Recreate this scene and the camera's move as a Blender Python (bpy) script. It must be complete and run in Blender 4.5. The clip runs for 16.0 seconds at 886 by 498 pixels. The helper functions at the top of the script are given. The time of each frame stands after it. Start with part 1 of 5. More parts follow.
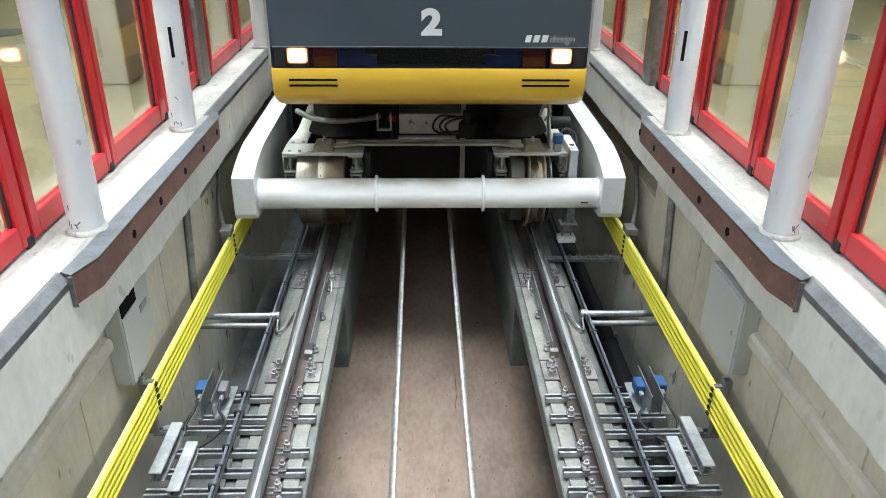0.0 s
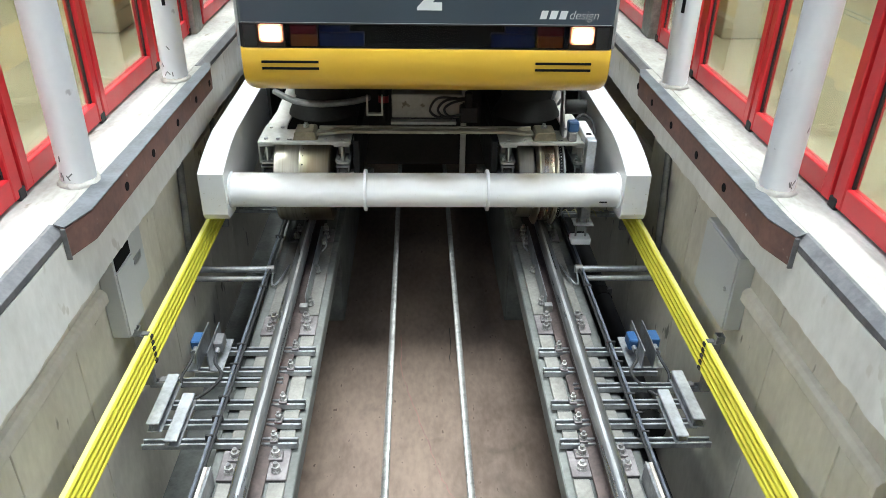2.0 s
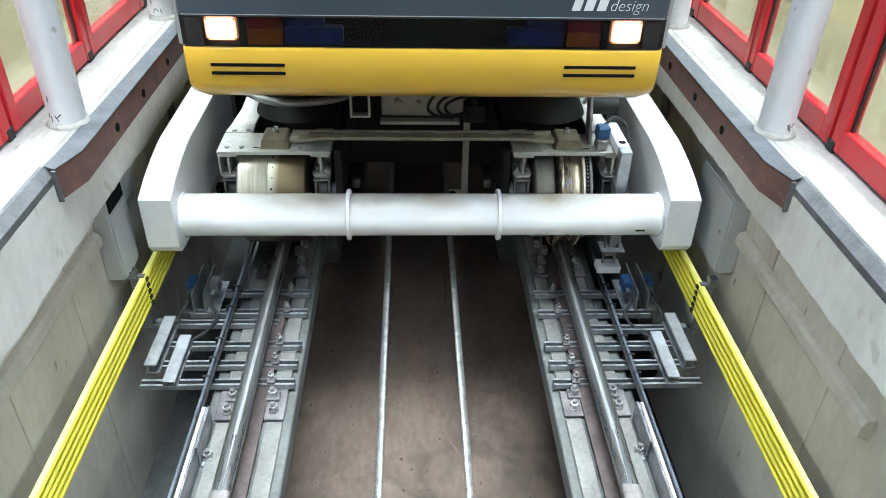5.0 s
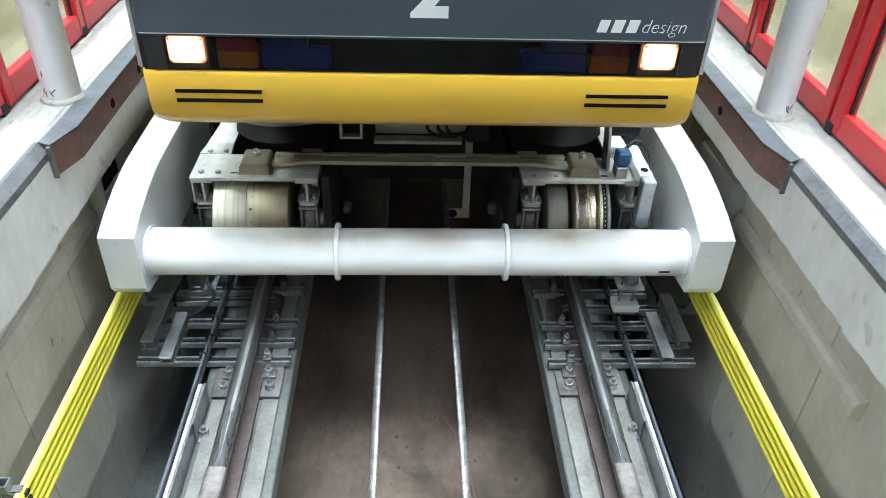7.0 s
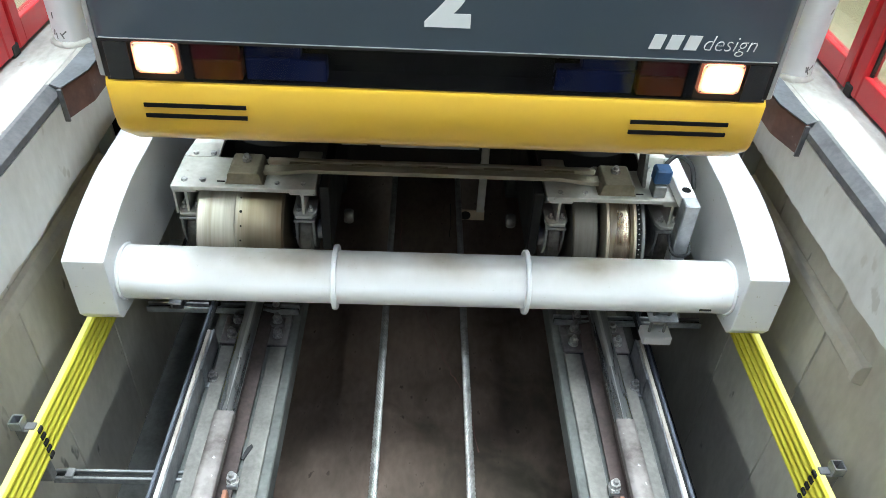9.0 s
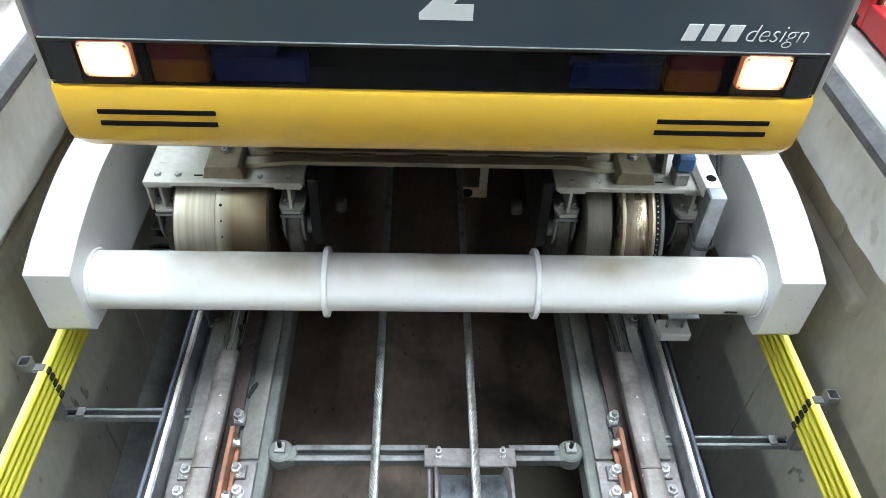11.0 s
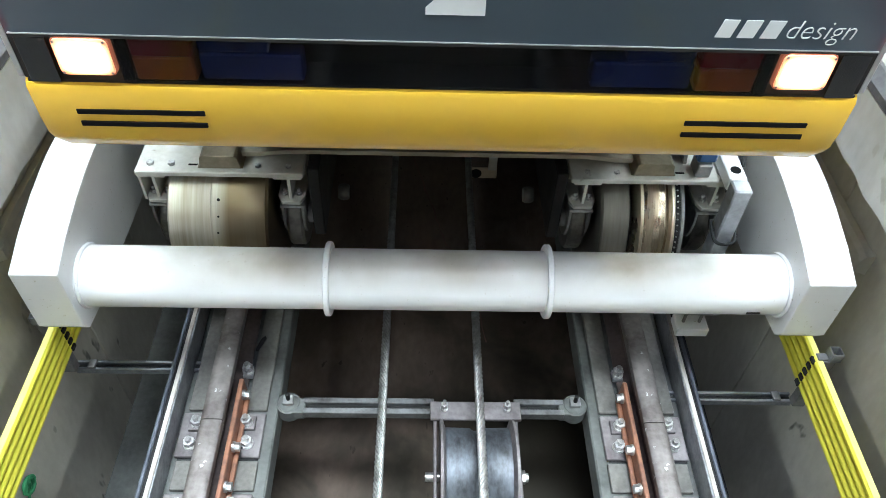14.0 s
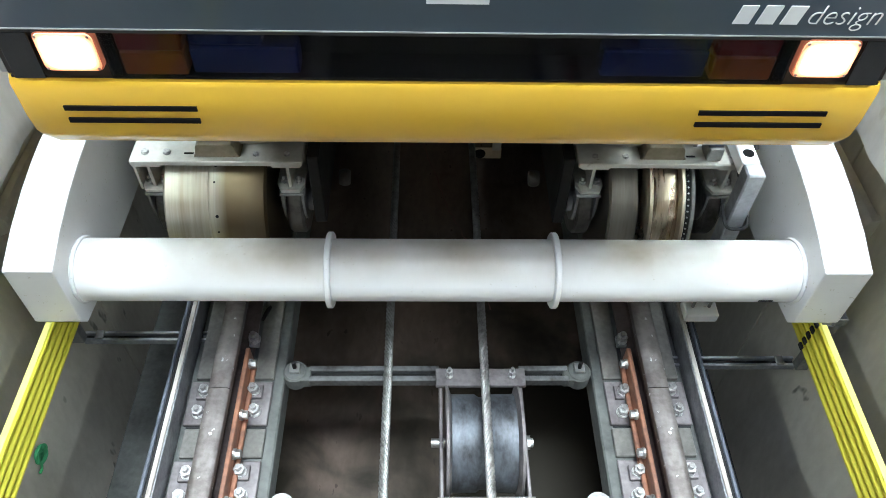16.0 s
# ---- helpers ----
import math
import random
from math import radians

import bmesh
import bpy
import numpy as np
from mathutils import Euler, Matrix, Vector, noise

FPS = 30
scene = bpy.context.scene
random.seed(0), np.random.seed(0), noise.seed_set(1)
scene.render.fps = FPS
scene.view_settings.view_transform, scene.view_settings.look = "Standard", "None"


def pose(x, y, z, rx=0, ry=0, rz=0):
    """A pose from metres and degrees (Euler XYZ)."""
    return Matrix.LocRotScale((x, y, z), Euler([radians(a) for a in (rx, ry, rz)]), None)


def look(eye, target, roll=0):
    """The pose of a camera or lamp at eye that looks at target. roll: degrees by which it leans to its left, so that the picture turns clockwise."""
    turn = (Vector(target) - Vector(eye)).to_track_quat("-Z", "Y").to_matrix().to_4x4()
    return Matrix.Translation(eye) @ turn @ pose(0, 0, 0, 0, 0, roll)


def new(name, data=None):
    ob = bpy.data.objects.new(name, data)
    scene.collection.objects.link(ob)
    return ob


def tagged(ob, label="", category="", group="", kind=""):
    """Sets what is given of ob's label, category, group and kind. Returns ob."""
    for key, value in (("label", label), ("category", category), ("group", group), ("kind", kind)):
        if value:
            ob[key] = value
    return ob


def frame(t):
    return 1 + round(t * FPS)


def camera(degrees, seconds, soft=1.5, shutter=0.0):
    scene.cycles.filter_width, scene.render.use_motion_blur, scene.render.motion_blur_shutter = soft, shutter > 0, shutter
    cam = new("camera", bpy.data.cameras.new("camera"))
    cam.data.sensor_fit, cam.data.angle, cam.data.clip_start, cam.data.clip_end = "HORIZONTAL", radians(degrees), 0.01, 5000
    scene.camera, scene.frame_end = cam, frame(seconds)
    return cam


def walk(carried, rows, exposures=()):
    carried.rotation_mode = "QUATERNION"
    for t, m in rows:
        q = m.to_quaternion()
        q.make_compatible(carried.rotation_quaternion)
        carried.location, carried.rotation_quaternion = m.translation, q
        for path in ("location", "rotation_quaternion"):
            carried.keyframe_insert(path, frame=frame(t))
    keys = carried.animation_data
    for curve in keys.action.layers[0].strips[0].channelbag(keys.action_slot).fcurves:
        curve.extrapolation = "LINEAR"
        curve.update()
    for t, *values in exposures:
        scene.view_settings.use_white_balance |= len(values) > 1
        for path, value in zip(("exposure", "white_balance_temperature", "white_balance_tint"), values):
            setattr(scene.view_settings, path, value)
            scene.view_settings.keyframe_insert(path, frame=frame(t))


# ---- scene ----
# ---- the camera, standing at the end of the track and tilting down ----
cam = camera(61.54, 16.0, soft=0.6)
EYE = (-0.054, 0.0, 2.22)
LOOKS = [
    (0.0, -1.59, -26.25, -0.50, -0.000, -0.012, 0.005),
    (0.5, -1.76, -27.24, -0.27, -0.000, -0.010, 0.004),
    (1.0, -1.71, -28.17, -0.54, -0.000, -0.008, 0.004),
    (1.5, -1.81, -29.03, -0.75, -0.001, -0.006, 0.003),
    (2.0, -1.78, -29.76, -0.96, -0.001, -0.004, 0.001),
    (2.5, -1.89, -30.29, -1.01, -0.003, -0.004, 0.004),
    (3.0, -2.05, -30.98, -0.87, -0.002, 0.001, 0.000),
    (3.5, -2.14, -32.64, -0.65, 0.000, 0.005, -0.001),
    (4.0, -2.08, -33.43, -0.81, 0.000, 0.004, -0.002),
    (6.5, -2.09, -35.28, -1.63, -0.000, 0.005, -0.001),
    (7.0, -2.03, -35.79, -1.74, -0.001, 0.005, -0.002),
    (7.5, -1.91, -36.37, -1.95, -0.001, 0.006, -0.003),
    (8.0, -1.84, -37.03, -1.94, -0.002, 0.007, -0.003),
    (8.5, -1.36, -37.90, -2.24, -0.003, 0.006, -0.002),
    (9.0, -0.54, -39.40, -2.58, -0.002, 0.003, -0.000),
    (9.5, -0.52, -40.98, -2.75, 0.001, 0.005, -0.002),
    (12.0, -1.35, -45.39, -1.53, 0.000, -0.001, 0.001),
    (12.5, -1.01, -45.95, -1.66, 0.000, -0.000, 0.001),
    (13.0, -1.16, -46.36, -1.39, 0.001, -0.001, 0.001),
    (13.5, -0.64, -46.93, -1.76, 0.002, -0.001, 0.001),
    (14.0, -0.47, -47.49, -1.77, 0.002, -0.000, -0.000),
    (14.5, -0.50, -47.90, -1.61, 0.002, 0.001, -0.003),
    (15.0, -0.57, -48.53, -1.43, 0.002, 0.000, -0.002),
    (15.5, -0.57, -49.28, -1.31, 0.002, -0.000, -0.003),
    (16.0, -0.72, -49.91, -1.17, 0.002, 0.000, -0.002),
]
# stops, kelvin and tint: the picture brightens and cools a little as the camera tilts down
EXPOSURES = [(0.0, 1.84, 6350, 8), (2.0, 1.93, 6350, 8), (3.0, 2.0, 6250, 8), (4.0, 2.1, 5950, 6), (7.0, 2.07, 5950, 6), (9.5, 2.07, 6000, 7), (12.0, 2.06, 5950, 8), (16.0, 2.06, 6000, 8)]
walk(cam, [(t, pose(EYE[0] + x, EYE[1] + y, EYE[2] + z, 90 + p, r, w)) for t, w, p, r, x, y, z in LOOKS], EXPOSURES)
# how far the car has come, second by second
RUN = [
    (0.0, 0.000),
    (0.5, 0.168),
    (1.0, 0.332),
    (1.5, 0.496),
    (2.0, 0.659),
    (2.5, 0.824),
    (3.0, 0.991),
    (3.5, 1.160),
    (4.0, 1.312),
    (4.5, 1.437),
    (5.0, 1.555),
    (5.5, 1.671),
    (6.0, 1.787),
    (6.5, 1.902),
    (7.0, 2.018),
    (7.5, 2.135),
    (8.0, 2.253),
    (8.5, 2.368),
    (9.0, 2.482),
    (9.5, 2.599),
    (10.0, 2.695),
    (10.5, 2.765),
    (11.0, 2.810),
    (11.5, 2.842),
    (12.0, 2.870),
    (12.5, 2.898),
    (13.0, 2.928),
    (13.5, 2.961),
    (14.0, 2.993),
    (14.5, 3.023),
    (15.0, 3.050),
    (15.5, 3.066),
    (16.0, 3.083),
]

# ---- world and sun ----
SUN_EL, SUN_AZ = 87.5, 60.0
world = bpy.data.worlds.new("overcast_sky")
scene.world = world
world.use_nodes = True
wn = world.node_tree
sky = wn.nodes.new("ShaderNodeTexSky")
sky.sky_type, sky.sun_disc = "NISHITA", False
sky.sun_elevation, sky.sun_rotation = radians(SUN_EL), radians(SUN_AZ)
sky.air_density, sky.dust_density, sky.ozone_density = 1.0, 1.5, 1.0
wn.links.new(sky.outputs[0], wn.nodes["Background"].inputs["Color"])
wn.nodes["Background"].inputs["Strength"].default_value = 0.066
sun = new("sun", bpy.data.lights.new("sun", "SUN"))
sun.data.energy, sun.data.angle, sun.data.color = 2.4, radians(32), (0.93, 1.0, 1.01)
az, el = radians(SUN_AZ), radians(SUN_EL)
sun.matrix_world = look((math.sin(az) * math.cos(el) * 30, math.cos(az) * math.cos(el) * 30, math.sin(el) * 30), (0, 0, 0))


# ---- materials ----
def mat(name, c1, c2=None, rough=0.6, metal=0.0, scale=6.0, fine=60.0, bump=0.15, rough2=None, spec=0.5, streak=(1, 1, 1), coat=0.0, spots=0.0, spot_col=(0.02, 0.015, 0.01), vary=0.0, contrast=0.3, aniso=0.0):
    m = bpy.data.materials.new(name)
    m.use_nodes = True
    nt = m.node_tree
    b = nt.nodes["Principled BSDF"]
    c2 = c2 or tuple(x * 0.75 for x in c1)
    co = nt.nodes.new("ShaderNodeTexCoord")
    mp = nt.nodes.new("ShaderNodeMapping")
    mp.inputs["Scale"].default_value = streak
    nt.links.new(co.outputs["Object"], mp.inputs[0])
    big = nt.nodes.new("ShaderNodeTexNoise")
    big.inputs["Scale"].default_value, big.inputs["Detail"].default_value, big.inputs["Roughness"].default_value = scale, 6, 0.6
    small = nt.nodes.new("ShaderNodeTexNoise")
    small.inputs["Scale"].default_value, small.inputs["Detail"].default_value = fine, 4
    for n in (big, small):
        nt.links.new(mp.outputs[0], n.inputs["Vector"])
    add = nt.nodes.new("ShaderNodeMath")
    add.operation = "MULTIPLY_ADD"
    add.inputs[1].default_value = 0.35
    nt.links.new(small.outputs["Fac"], add.inputs[0])
    nt.links.new(big.outputs["Fac"], add.inputs[2])
    ramp = nt.nodes.new("ShaderNodeValToRGB")
    lo, hi = 0.675 - contrast / 2, 0.675 + contrast / 2
    ramp.color_ramp.elements[0].position, ramp.color_ramp.elements[1].position = lo, hi
    ramp.color_ramp.elements[0].color, ramp.color_ramp.elements[1].color = (*c2, 1), (*c1, 1)
    nt.links.new(add.outputs[0], ramp.inputs[0])
    colour = ramp.outputs[0]
    if spots:
        sp = nt.nodes.new("ShaderNodeTexNoise")
        sp.inputs["Scale"].default_value, sp.inputs["Detail"].default_value = spots, 3
        nt.links.new(mp.outputs[0], sp.inputs["Vector"])
        sr = nt.nodes.new("ShaderNodeValToRGB")
        sr.color_ramp.elements[0].position, sr.color_ramp.elements[1].position = 0.68, 0.73
        nt.links.new(sp.outputs["Fac"], sr.inputs[0])
        mx = nt.nodes.new("ShaderNodeMix")
        mx.data_type = "RGBA"
        nt.links.new(sr.outputs[0], mx.inputs["Factor"])
        nt.links.new(colour, mx.inputs["A"])
        mx.inputs["B"].default_value = (*spot_col, 1)
        colour = mx.outputs["Result"]
    if vary:
        info = nt.nodes.new("ShaderNodeObjectInfo")
        hsv = nt.nodes.new("ShaderNodeHueSaturation")
        mr = nt.nodes.new("ShaderNodeMapRange")
        mr.inputs["To Min"].default_value, mr.inputs["To Max"].default_value = 1 - vary, 1 + vary
        nt.links.new(info.outputs["Random"], mr.inputs["Value"])
        nt.links.new(mr.outputs[0], hsv.inputs["Value"])
        nt.links.new(colour, hsv.inputs["Color"])
        colour = hsv.outputs[0]
    nt.links.new(colour, b.inputs["Base Color"])
    rr = nt.nodes.new("ShaderNodeMapRange")
    rr.inputs["From Min"].default_value, rr.inputs["From Max"].default_value = 0.35, 0.65
    rr.inputs["To Min"].default_value, rr.inputs["To Max"].default_value = rough, rough2 if rough2 is not None else min(1, rough + 0.15)
    nt.links.new(big.outputs["Fac"], rr.inputs["Value"])
    nt.links.new(rr.outputs[0], b.inputs["Roughness"])
    b.inputs["Metallic"].default_value = metal
    b.inputs["Specular IOR Level"].default_value = spec
    b.inputs["Coat Weight"].default_value = coat
    b.inputs["Coat Roughness"].default_value = 0.08
    if bump:
        bp = nt.nodes.new("ShaderNodeBump")
        bp.inputs["Strength"].default_value, bp.inputs["Distance"].default_value = bump, 0.004
        nt.links.new(add.outputs[0], bp.inputs["Height"])
        nt.links.new(bp.outputs[0], b.inputs["Normal"])
    return m


def glow(name, col, strength):
    m = mat(name, col, bump=0)
    b = m.node_tree.nodes["Principled BSDF"]
    b.inputs["Emission Color"].default_value, b.inputs["Emission Strength"].default_value = (*col, 1), strength
    return m


def pane_mat(name, tint, gloss, grazing=0.7):
    m = bpy.data.materials.new(name)
    m.use_nodes = True
    nt = m.node_tree
    nt.nodes.remove(nt.nodes["Principled BSDF"])
    out = nt.nodes["Material Output"]
    tr, gl, mx = nt.nodes.new("ShaderNodeBsdfTransparent"), nt.nodes.new("ShaderNodeBsdfGlossy"), nt.nodes.new("ShaderNodeMixShader")
    lw, pw, ma = nt.nodes.new("ShaderNodeLayerWeight"), nt.nodes.new("ShaderNodeMath"), nt.nodes.new("ShaderNodeMath")
    lw.inputs["Blend"].default_value = 0.5
    pw.operation, pw.inputs[1].default_value = "POWER", 4.0
    ma.operation, ma.inputs[1].default_value, ma.inputs[2].default_value = "MULTIPLY_ADD", grazing, gloss
    nt.links.new(lw.outputs["Facing"], pw.inputs[0])
    nt.links.new(pw.outputs[0], ma.inputs[0])
    tr.inputs[0].default_value = (*tint, 1)
    gl.inputs["Roughness"].default_value = 0.02
    nt.links.new(ma.outputs[0], mx.inputs[0])
    nt.links.new(tr.outputs[0], mx.inputs[1])
    nt.links.new(gl.outputs[0], mx.inputs[2])
    nt.links.new(mx.outputs[0], out.inputs[0])
    return m


CONCRETE = mat("concrete", (0.67, 0.635, 0.55), (0.45, 0.415, 0.345), 0.85, streak=(1, 1, 0.45), scale=2.6, fine=35, bump=0.35, spots=9, spot_col=(0.2, 0.19, 0.16), contrast=0.5, vary=0.05)
CONCRETE_BAND = mat("band_concrete", (0.8, 0.795, 0.765), (0.56, 0.55, 0.51), 0.85, scale=3, fine=30, bump=0.4, spots=14, spot_col=(0.56, 0.54, 0.49), contrast=0.5, streak=(1, 1, 0.5))
SILL = mat("painted_sill", (0.5, 0.485, 0.45), (0.24, 0.23, 0.205), 0.75, scale=4.5, fine=55, bump=0.3, spots=13, spot_col=(0.27, 0.24, 0.2), contrast=0.5, streak=(1, 0.5, 1))
FLOOR = mat("pit_floor", (0.2, 0.149, 0.12), (0.09, 0.066, 0.052), 0.6, scale=1.9, fine=26, bump=0.2, rough2=0.85, spec=0.2, spots=26, spot_col=(0.08, 0.055, 0.045), contrast=0.42, streak=(1.3, 0.6, 1))
PLINTH = mat("plinth_concrete", (0.165, 0.172, 0.163), (0.055, 0.058, 0.054), 0.8, scale=5, fine=50, bump=0.35, spots=20, spot_col=(0.12, 0.12, 0.11), contrast=0.5)
DARK_BED = mat("dark_channel_concrete", (0.03, 0.033, 0.036), (0.012, 0.013, 0.015), 0.4, scale=3, fine=40, bump=0.2, rough2=0.7)
PAD = mat("grout_pad", (0.255, 0.248, 0.227), (0.088, 0.084, 0.074), 0.7, scale=5, fine=60, bump=0.3, contrast=0.5, vary=0.12, spots=16, spot_col=(0.22, 0.2, 0.18))
# wheel polish and the rail's highlight, put into one bright colour
RUN_BAND = mat("polish_and_highlight", (0.6, 0.61, 0.62), (0.36, 0.365, 0.37), 0.34, 0.75, scale=6, fine=50, bump=0.02, streak=(3, 0.3, 3))
RAIL_TOP = mat("polished_rail_head", (0.33, 0.34, 0.35), (0.21, 0.215, 0.22), 0.24, 0.9, scale=4, fine=40, bump=0.01, streak=(6, 0.4, 6))
RAIL_SIDE = mat("rusty_rail", (0.14, 0.107, 0.1), (0.068, 0.053, 0.05), 0.6, 0.4, scale=8, fine=60, bump=0.2)
RAIL_OLD = mat("worn_rail_head", (0.25, 0.228, 0.22), (0.125, 0.108, 0.102), 0.4, 0.65, scale=9, fine=50, bump=0.12, spots=40, spot_col=(0.6, 0.6, 0.6))
GALV = mat("galvanised_steel", (0.46, 0.475, 0.495), (0.26, 0.27, 0.285), 0.38, 0.85, scale=14, fine=80, bump=0.06, vary=0.08)
STEEL = mat("grey_steel", (0.36, 0.36, 0.35), (0.22, 0.22, 0.22), 0.45, 0.7, scale=12, fine=70, bump=0.08)
PLATE = mat("tie_plate_steel", (0.27, 0.25, 0.252), (0.14, 0.125, 0.127), 0.5, 0.6, scale=10, fine=60, bump=0.15, vary=0.1)
BOLT = mat("zinc_bolt", (0.62, 0.62, 0.61), (0.3, 0.295, 0.29), 0.35, 0.9, scale=30, fine=120, bump=0.06, vary=0.2)
COPPER = mat("red_brown_busbar", (0.4, 0.185, 0.11), (0.2, 0.1, 0.07), 0.5, 0.35, scale=8, fine=50, bump=0.12)
ALU = mat("cast_aluminium", (0.5, 0.52, 0.545), (0.33, 0.34, 0.355), 0.42, 0.7, scale=10, fine=60, bump=0.05)
BROWN = mat("brown_painted_beam", (0.2, 0.105, 0.085), (0.12, 0.065, 0.055), 0.6, scale=7, fine=45, bump=0.2, spots=18, spot_col=(0.28, 0.2, 0.17))
EDGE = mat("grey_edge_angle", (0.2, 0.2, 0.205), (0.12, 0.12, 0.125), 0.5, 0.4, scale=9, bump=0.08)
ZINC_SHEET = mat("zinc_sheet", (0.2, 0.215, 0.235), (0.12, 0.13, 0.14), 0.45, 0.6, scale=8, bump=0.05)
WHITE_PAINT = mat("white_gloss_paint", (0.86, 0.865, 0.87), (0.77, 0.775, 0.78), 0.3, scale=3, fine=25, bump=0.03, coat=0.3, contrast=0.7, spots=80, spot_col=(0.62, 0.6, 0.55))
COLUMN = mat("column_paint", (0.69, 0.7, 0.72), (0.6, 0.61, 0.63), 0.4, scale=4, fine=40, bump=0.03, contrast=0.7, spots=15, spot_col=(0.42, 0.42, 0.43))
RED = mat("red_enamel", (0.6, 0.014, 0.024), (0.48, 0.009, 0.017), 0.35, scale=5, bump=0.02, coat=0.3, contrast=0.7)
RUBBER = mat("black_rubber", (0.018, 0.018, 0.02), (0.01, 0.01, 0.01), 0.6, bump=0.05)
YELLOW_BAR = mat("yellow_plastic", (0.86, 0.79, 0.08), (0.72, 0.65, 0.06), 0.4, scale=5, fine=40, bump=0.03, contrast=0.6)
# paler copy of the yellow, standing for strong light on the top face
YELLOW_LIT = mat("brightly_lit_yellow_plastic", (0.88, 0.83, 0.27), (0.82, 0.76, 0.2), 0.4, scale=5, fine=40, bump=0.03, contrast=0.6)
YELLOW = mat("yellow_body_paint", (0.68, 0.42, 0.034), (0.6, 0.365, 0.026), 0.3, scale=2.5, bump=0.015, coat=0.5, contrast=0.8)
SLATE = mat("slate_grey_body_paint", (0.036, 0.056, 0.077), (0.031, 0.048, 0.066), 0.35, scale=2.5, bump=0.01, coat=0.35, contrast=0.8)
SILVER = mat("silver_trim", (0.45, 0.46, 0.47), (0.35, 0.36, 0.37), 0.4, 0.6, bump=0.02)
BLACK = mat("black_slot", (0.006, 0.006, 0.007), (0.004, 0.004, 0.004), 0.7, bump=0, spec=0.12)
BLACK_GLOSS = mat("black_glossy_pane", (0.012, 0.012, 0.014), (0.009, 0.009, 0.01), 0.12, bump=0)
# near-black: underframe grime with the shade of hidden places put into the colour
UNDER = mat("grime_and_shade_black", (0.02, 0.019, 0.018), (0.008, 0.0078, 0.0075), 0.6, 0.3, scale=6, bump=0.15)
SADDLE = mat("oily_saddle_paint", (0.235, 0.2, 0.14), (0.14, 0.118, 0.075), 0.36, 0.35, scale=6, bump=0.05)
BOGIE = mat("bogie_frame_paint", (0.58, 0.575, 0.54), (0.36, 0.345, 0.3), 0.45, 0.35, scale=6, fine=40, bump=0.08, contrast=0.5, spots=13, spot_col=(0.22, 0.19, 0.15))
OILY = mat("oily_dark_steel", (0.17, 0.16, 0.145), (0.06, 0.055, 0.05), 0.35, 0.6, scale=9, fine=50, bump=0.08)
OILY_BAR = mat("oil_stained_bar", (0.37, 0.34, 0.27), (0.2, 0.175, 0.125), 0.42, 0.3, scale=4, fine=40, bump=0.06, streak=(0.4, 1, 1))
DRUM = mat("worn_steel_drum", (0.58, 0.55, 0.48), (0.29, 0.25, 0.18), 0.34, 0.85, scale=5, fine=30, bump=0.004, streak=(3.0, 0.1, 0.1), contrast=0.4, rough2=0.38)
BRASS_RIM = mat("polished_flange", (0.7, 0.63, 0.5), (0.5, 0.43, 0.32), 0.25, 0.9, scale=8, bump=0.02, streak=(3, 0.3, 0.3))
LETTER = mat("pale_lettering", (0.7, 0.72, 0.72), (0.62, 0.64, 0.64), 0.5, bump=0, contrast=0.8)
BLUE = mat("blue_plastic", (0.025, 0.09, 0.23), (0.018, 0.065, 0.17), 0.4, bump=0.02)
NAVY = mat("dark_blue_lens", (0.013, 0.04, 0.18), (0.01, 0.03, 0.13), 0.25, bump=0.01)
AMBER = mat("amber_lens", (0.5, 0.13, 0.02), (0.38, 0.09, 0.015), 0.25, bump=0.02)
RED_LENS = mat("red_lens", (0.32, 0.02, 0.03), (0.22, 0.015, 0.02), 0.25, bump=0.02)
ROPE = mat("steel_wire_rope", (0.46, 0.46, 0.45), (0.12, 0.115, 0.11), 0.38, 0.8, scale=30, fine=160, bump=0.1, contrast=0.6)
CABINET = mat("cabinet_grey", (0.52, 0.53, 0.52), (0.44, 0.45, 0.44), 0.5, scale=3, bump=0.03, contrast=0.7)
ROOM_FLOOR = mat("beige_tiles", (0.39, 0.315, 0.2), (0.28, 0.22, 0.135), 0.4, scale=1.2, fine=12, bump=0.05, contrast=0.7)
ROOM_WALL = mat("cream_plaster", (0.5, 0.43, 0.31), (0.42, 0.36, 0.26), 0.8, scale=1.5, bump=0.05, contrast=0.7)
CEIL = mat("white_ceiling", (0.75, 0.75, 0.72), (0.68, 0.68, 0.65), 0.8, scale=2, bump=0.03)
SMOKE = pane_mat("smoked_pane", (0.6, 0.6, 0.66), 0.014, 0.25)
GLASS = pane_mat("door_glass", (0.86, 0.9, 0.86), 0.045)
# faint amber glow on the bezel, standing for the glare round the headlamp
GLARE_RIM = glow("amber_glare_rim", (0.4, 0.12, 0.06), 0.1)
HEADLIGHT = glow("headlamp_glow", (1.0, 0.66, 0.38), 3.2)
# white in the middle, orange towards the moulded rim: the lens's glare painted in
nt = HEADLIGHT.node_tree
tc, sep, ax, az_, mx_, rim = (nt.nodes.new("ShaderNode" + k) for k in ("TexCoord", "SeparateXYZ", "Math", "Math", "Math", "ValToRGB"))
nt.links.new(tc.outputs["Object"], sep.inputs[0])
for node, axis, half in ((ax, "X", 0.0575), (az_, "Z", 0.0435)):
    scaled = nt.nodes.new("ShaderNodeMath")
    scaled.operation, scaled.inputs[1].default_value = "DIVIDE", half
    nt.links.new(sep.outputs[axis], scaled.inputs[0])
    node.operation, node.inputs[1].default_value = "POWER", 4.0
    nt.links.new(scaled.outputs[0], node.inputs[0])
mx_.operation = "ADD"
nt.links.new(ax.outputs[0], mx_.inputs[0])
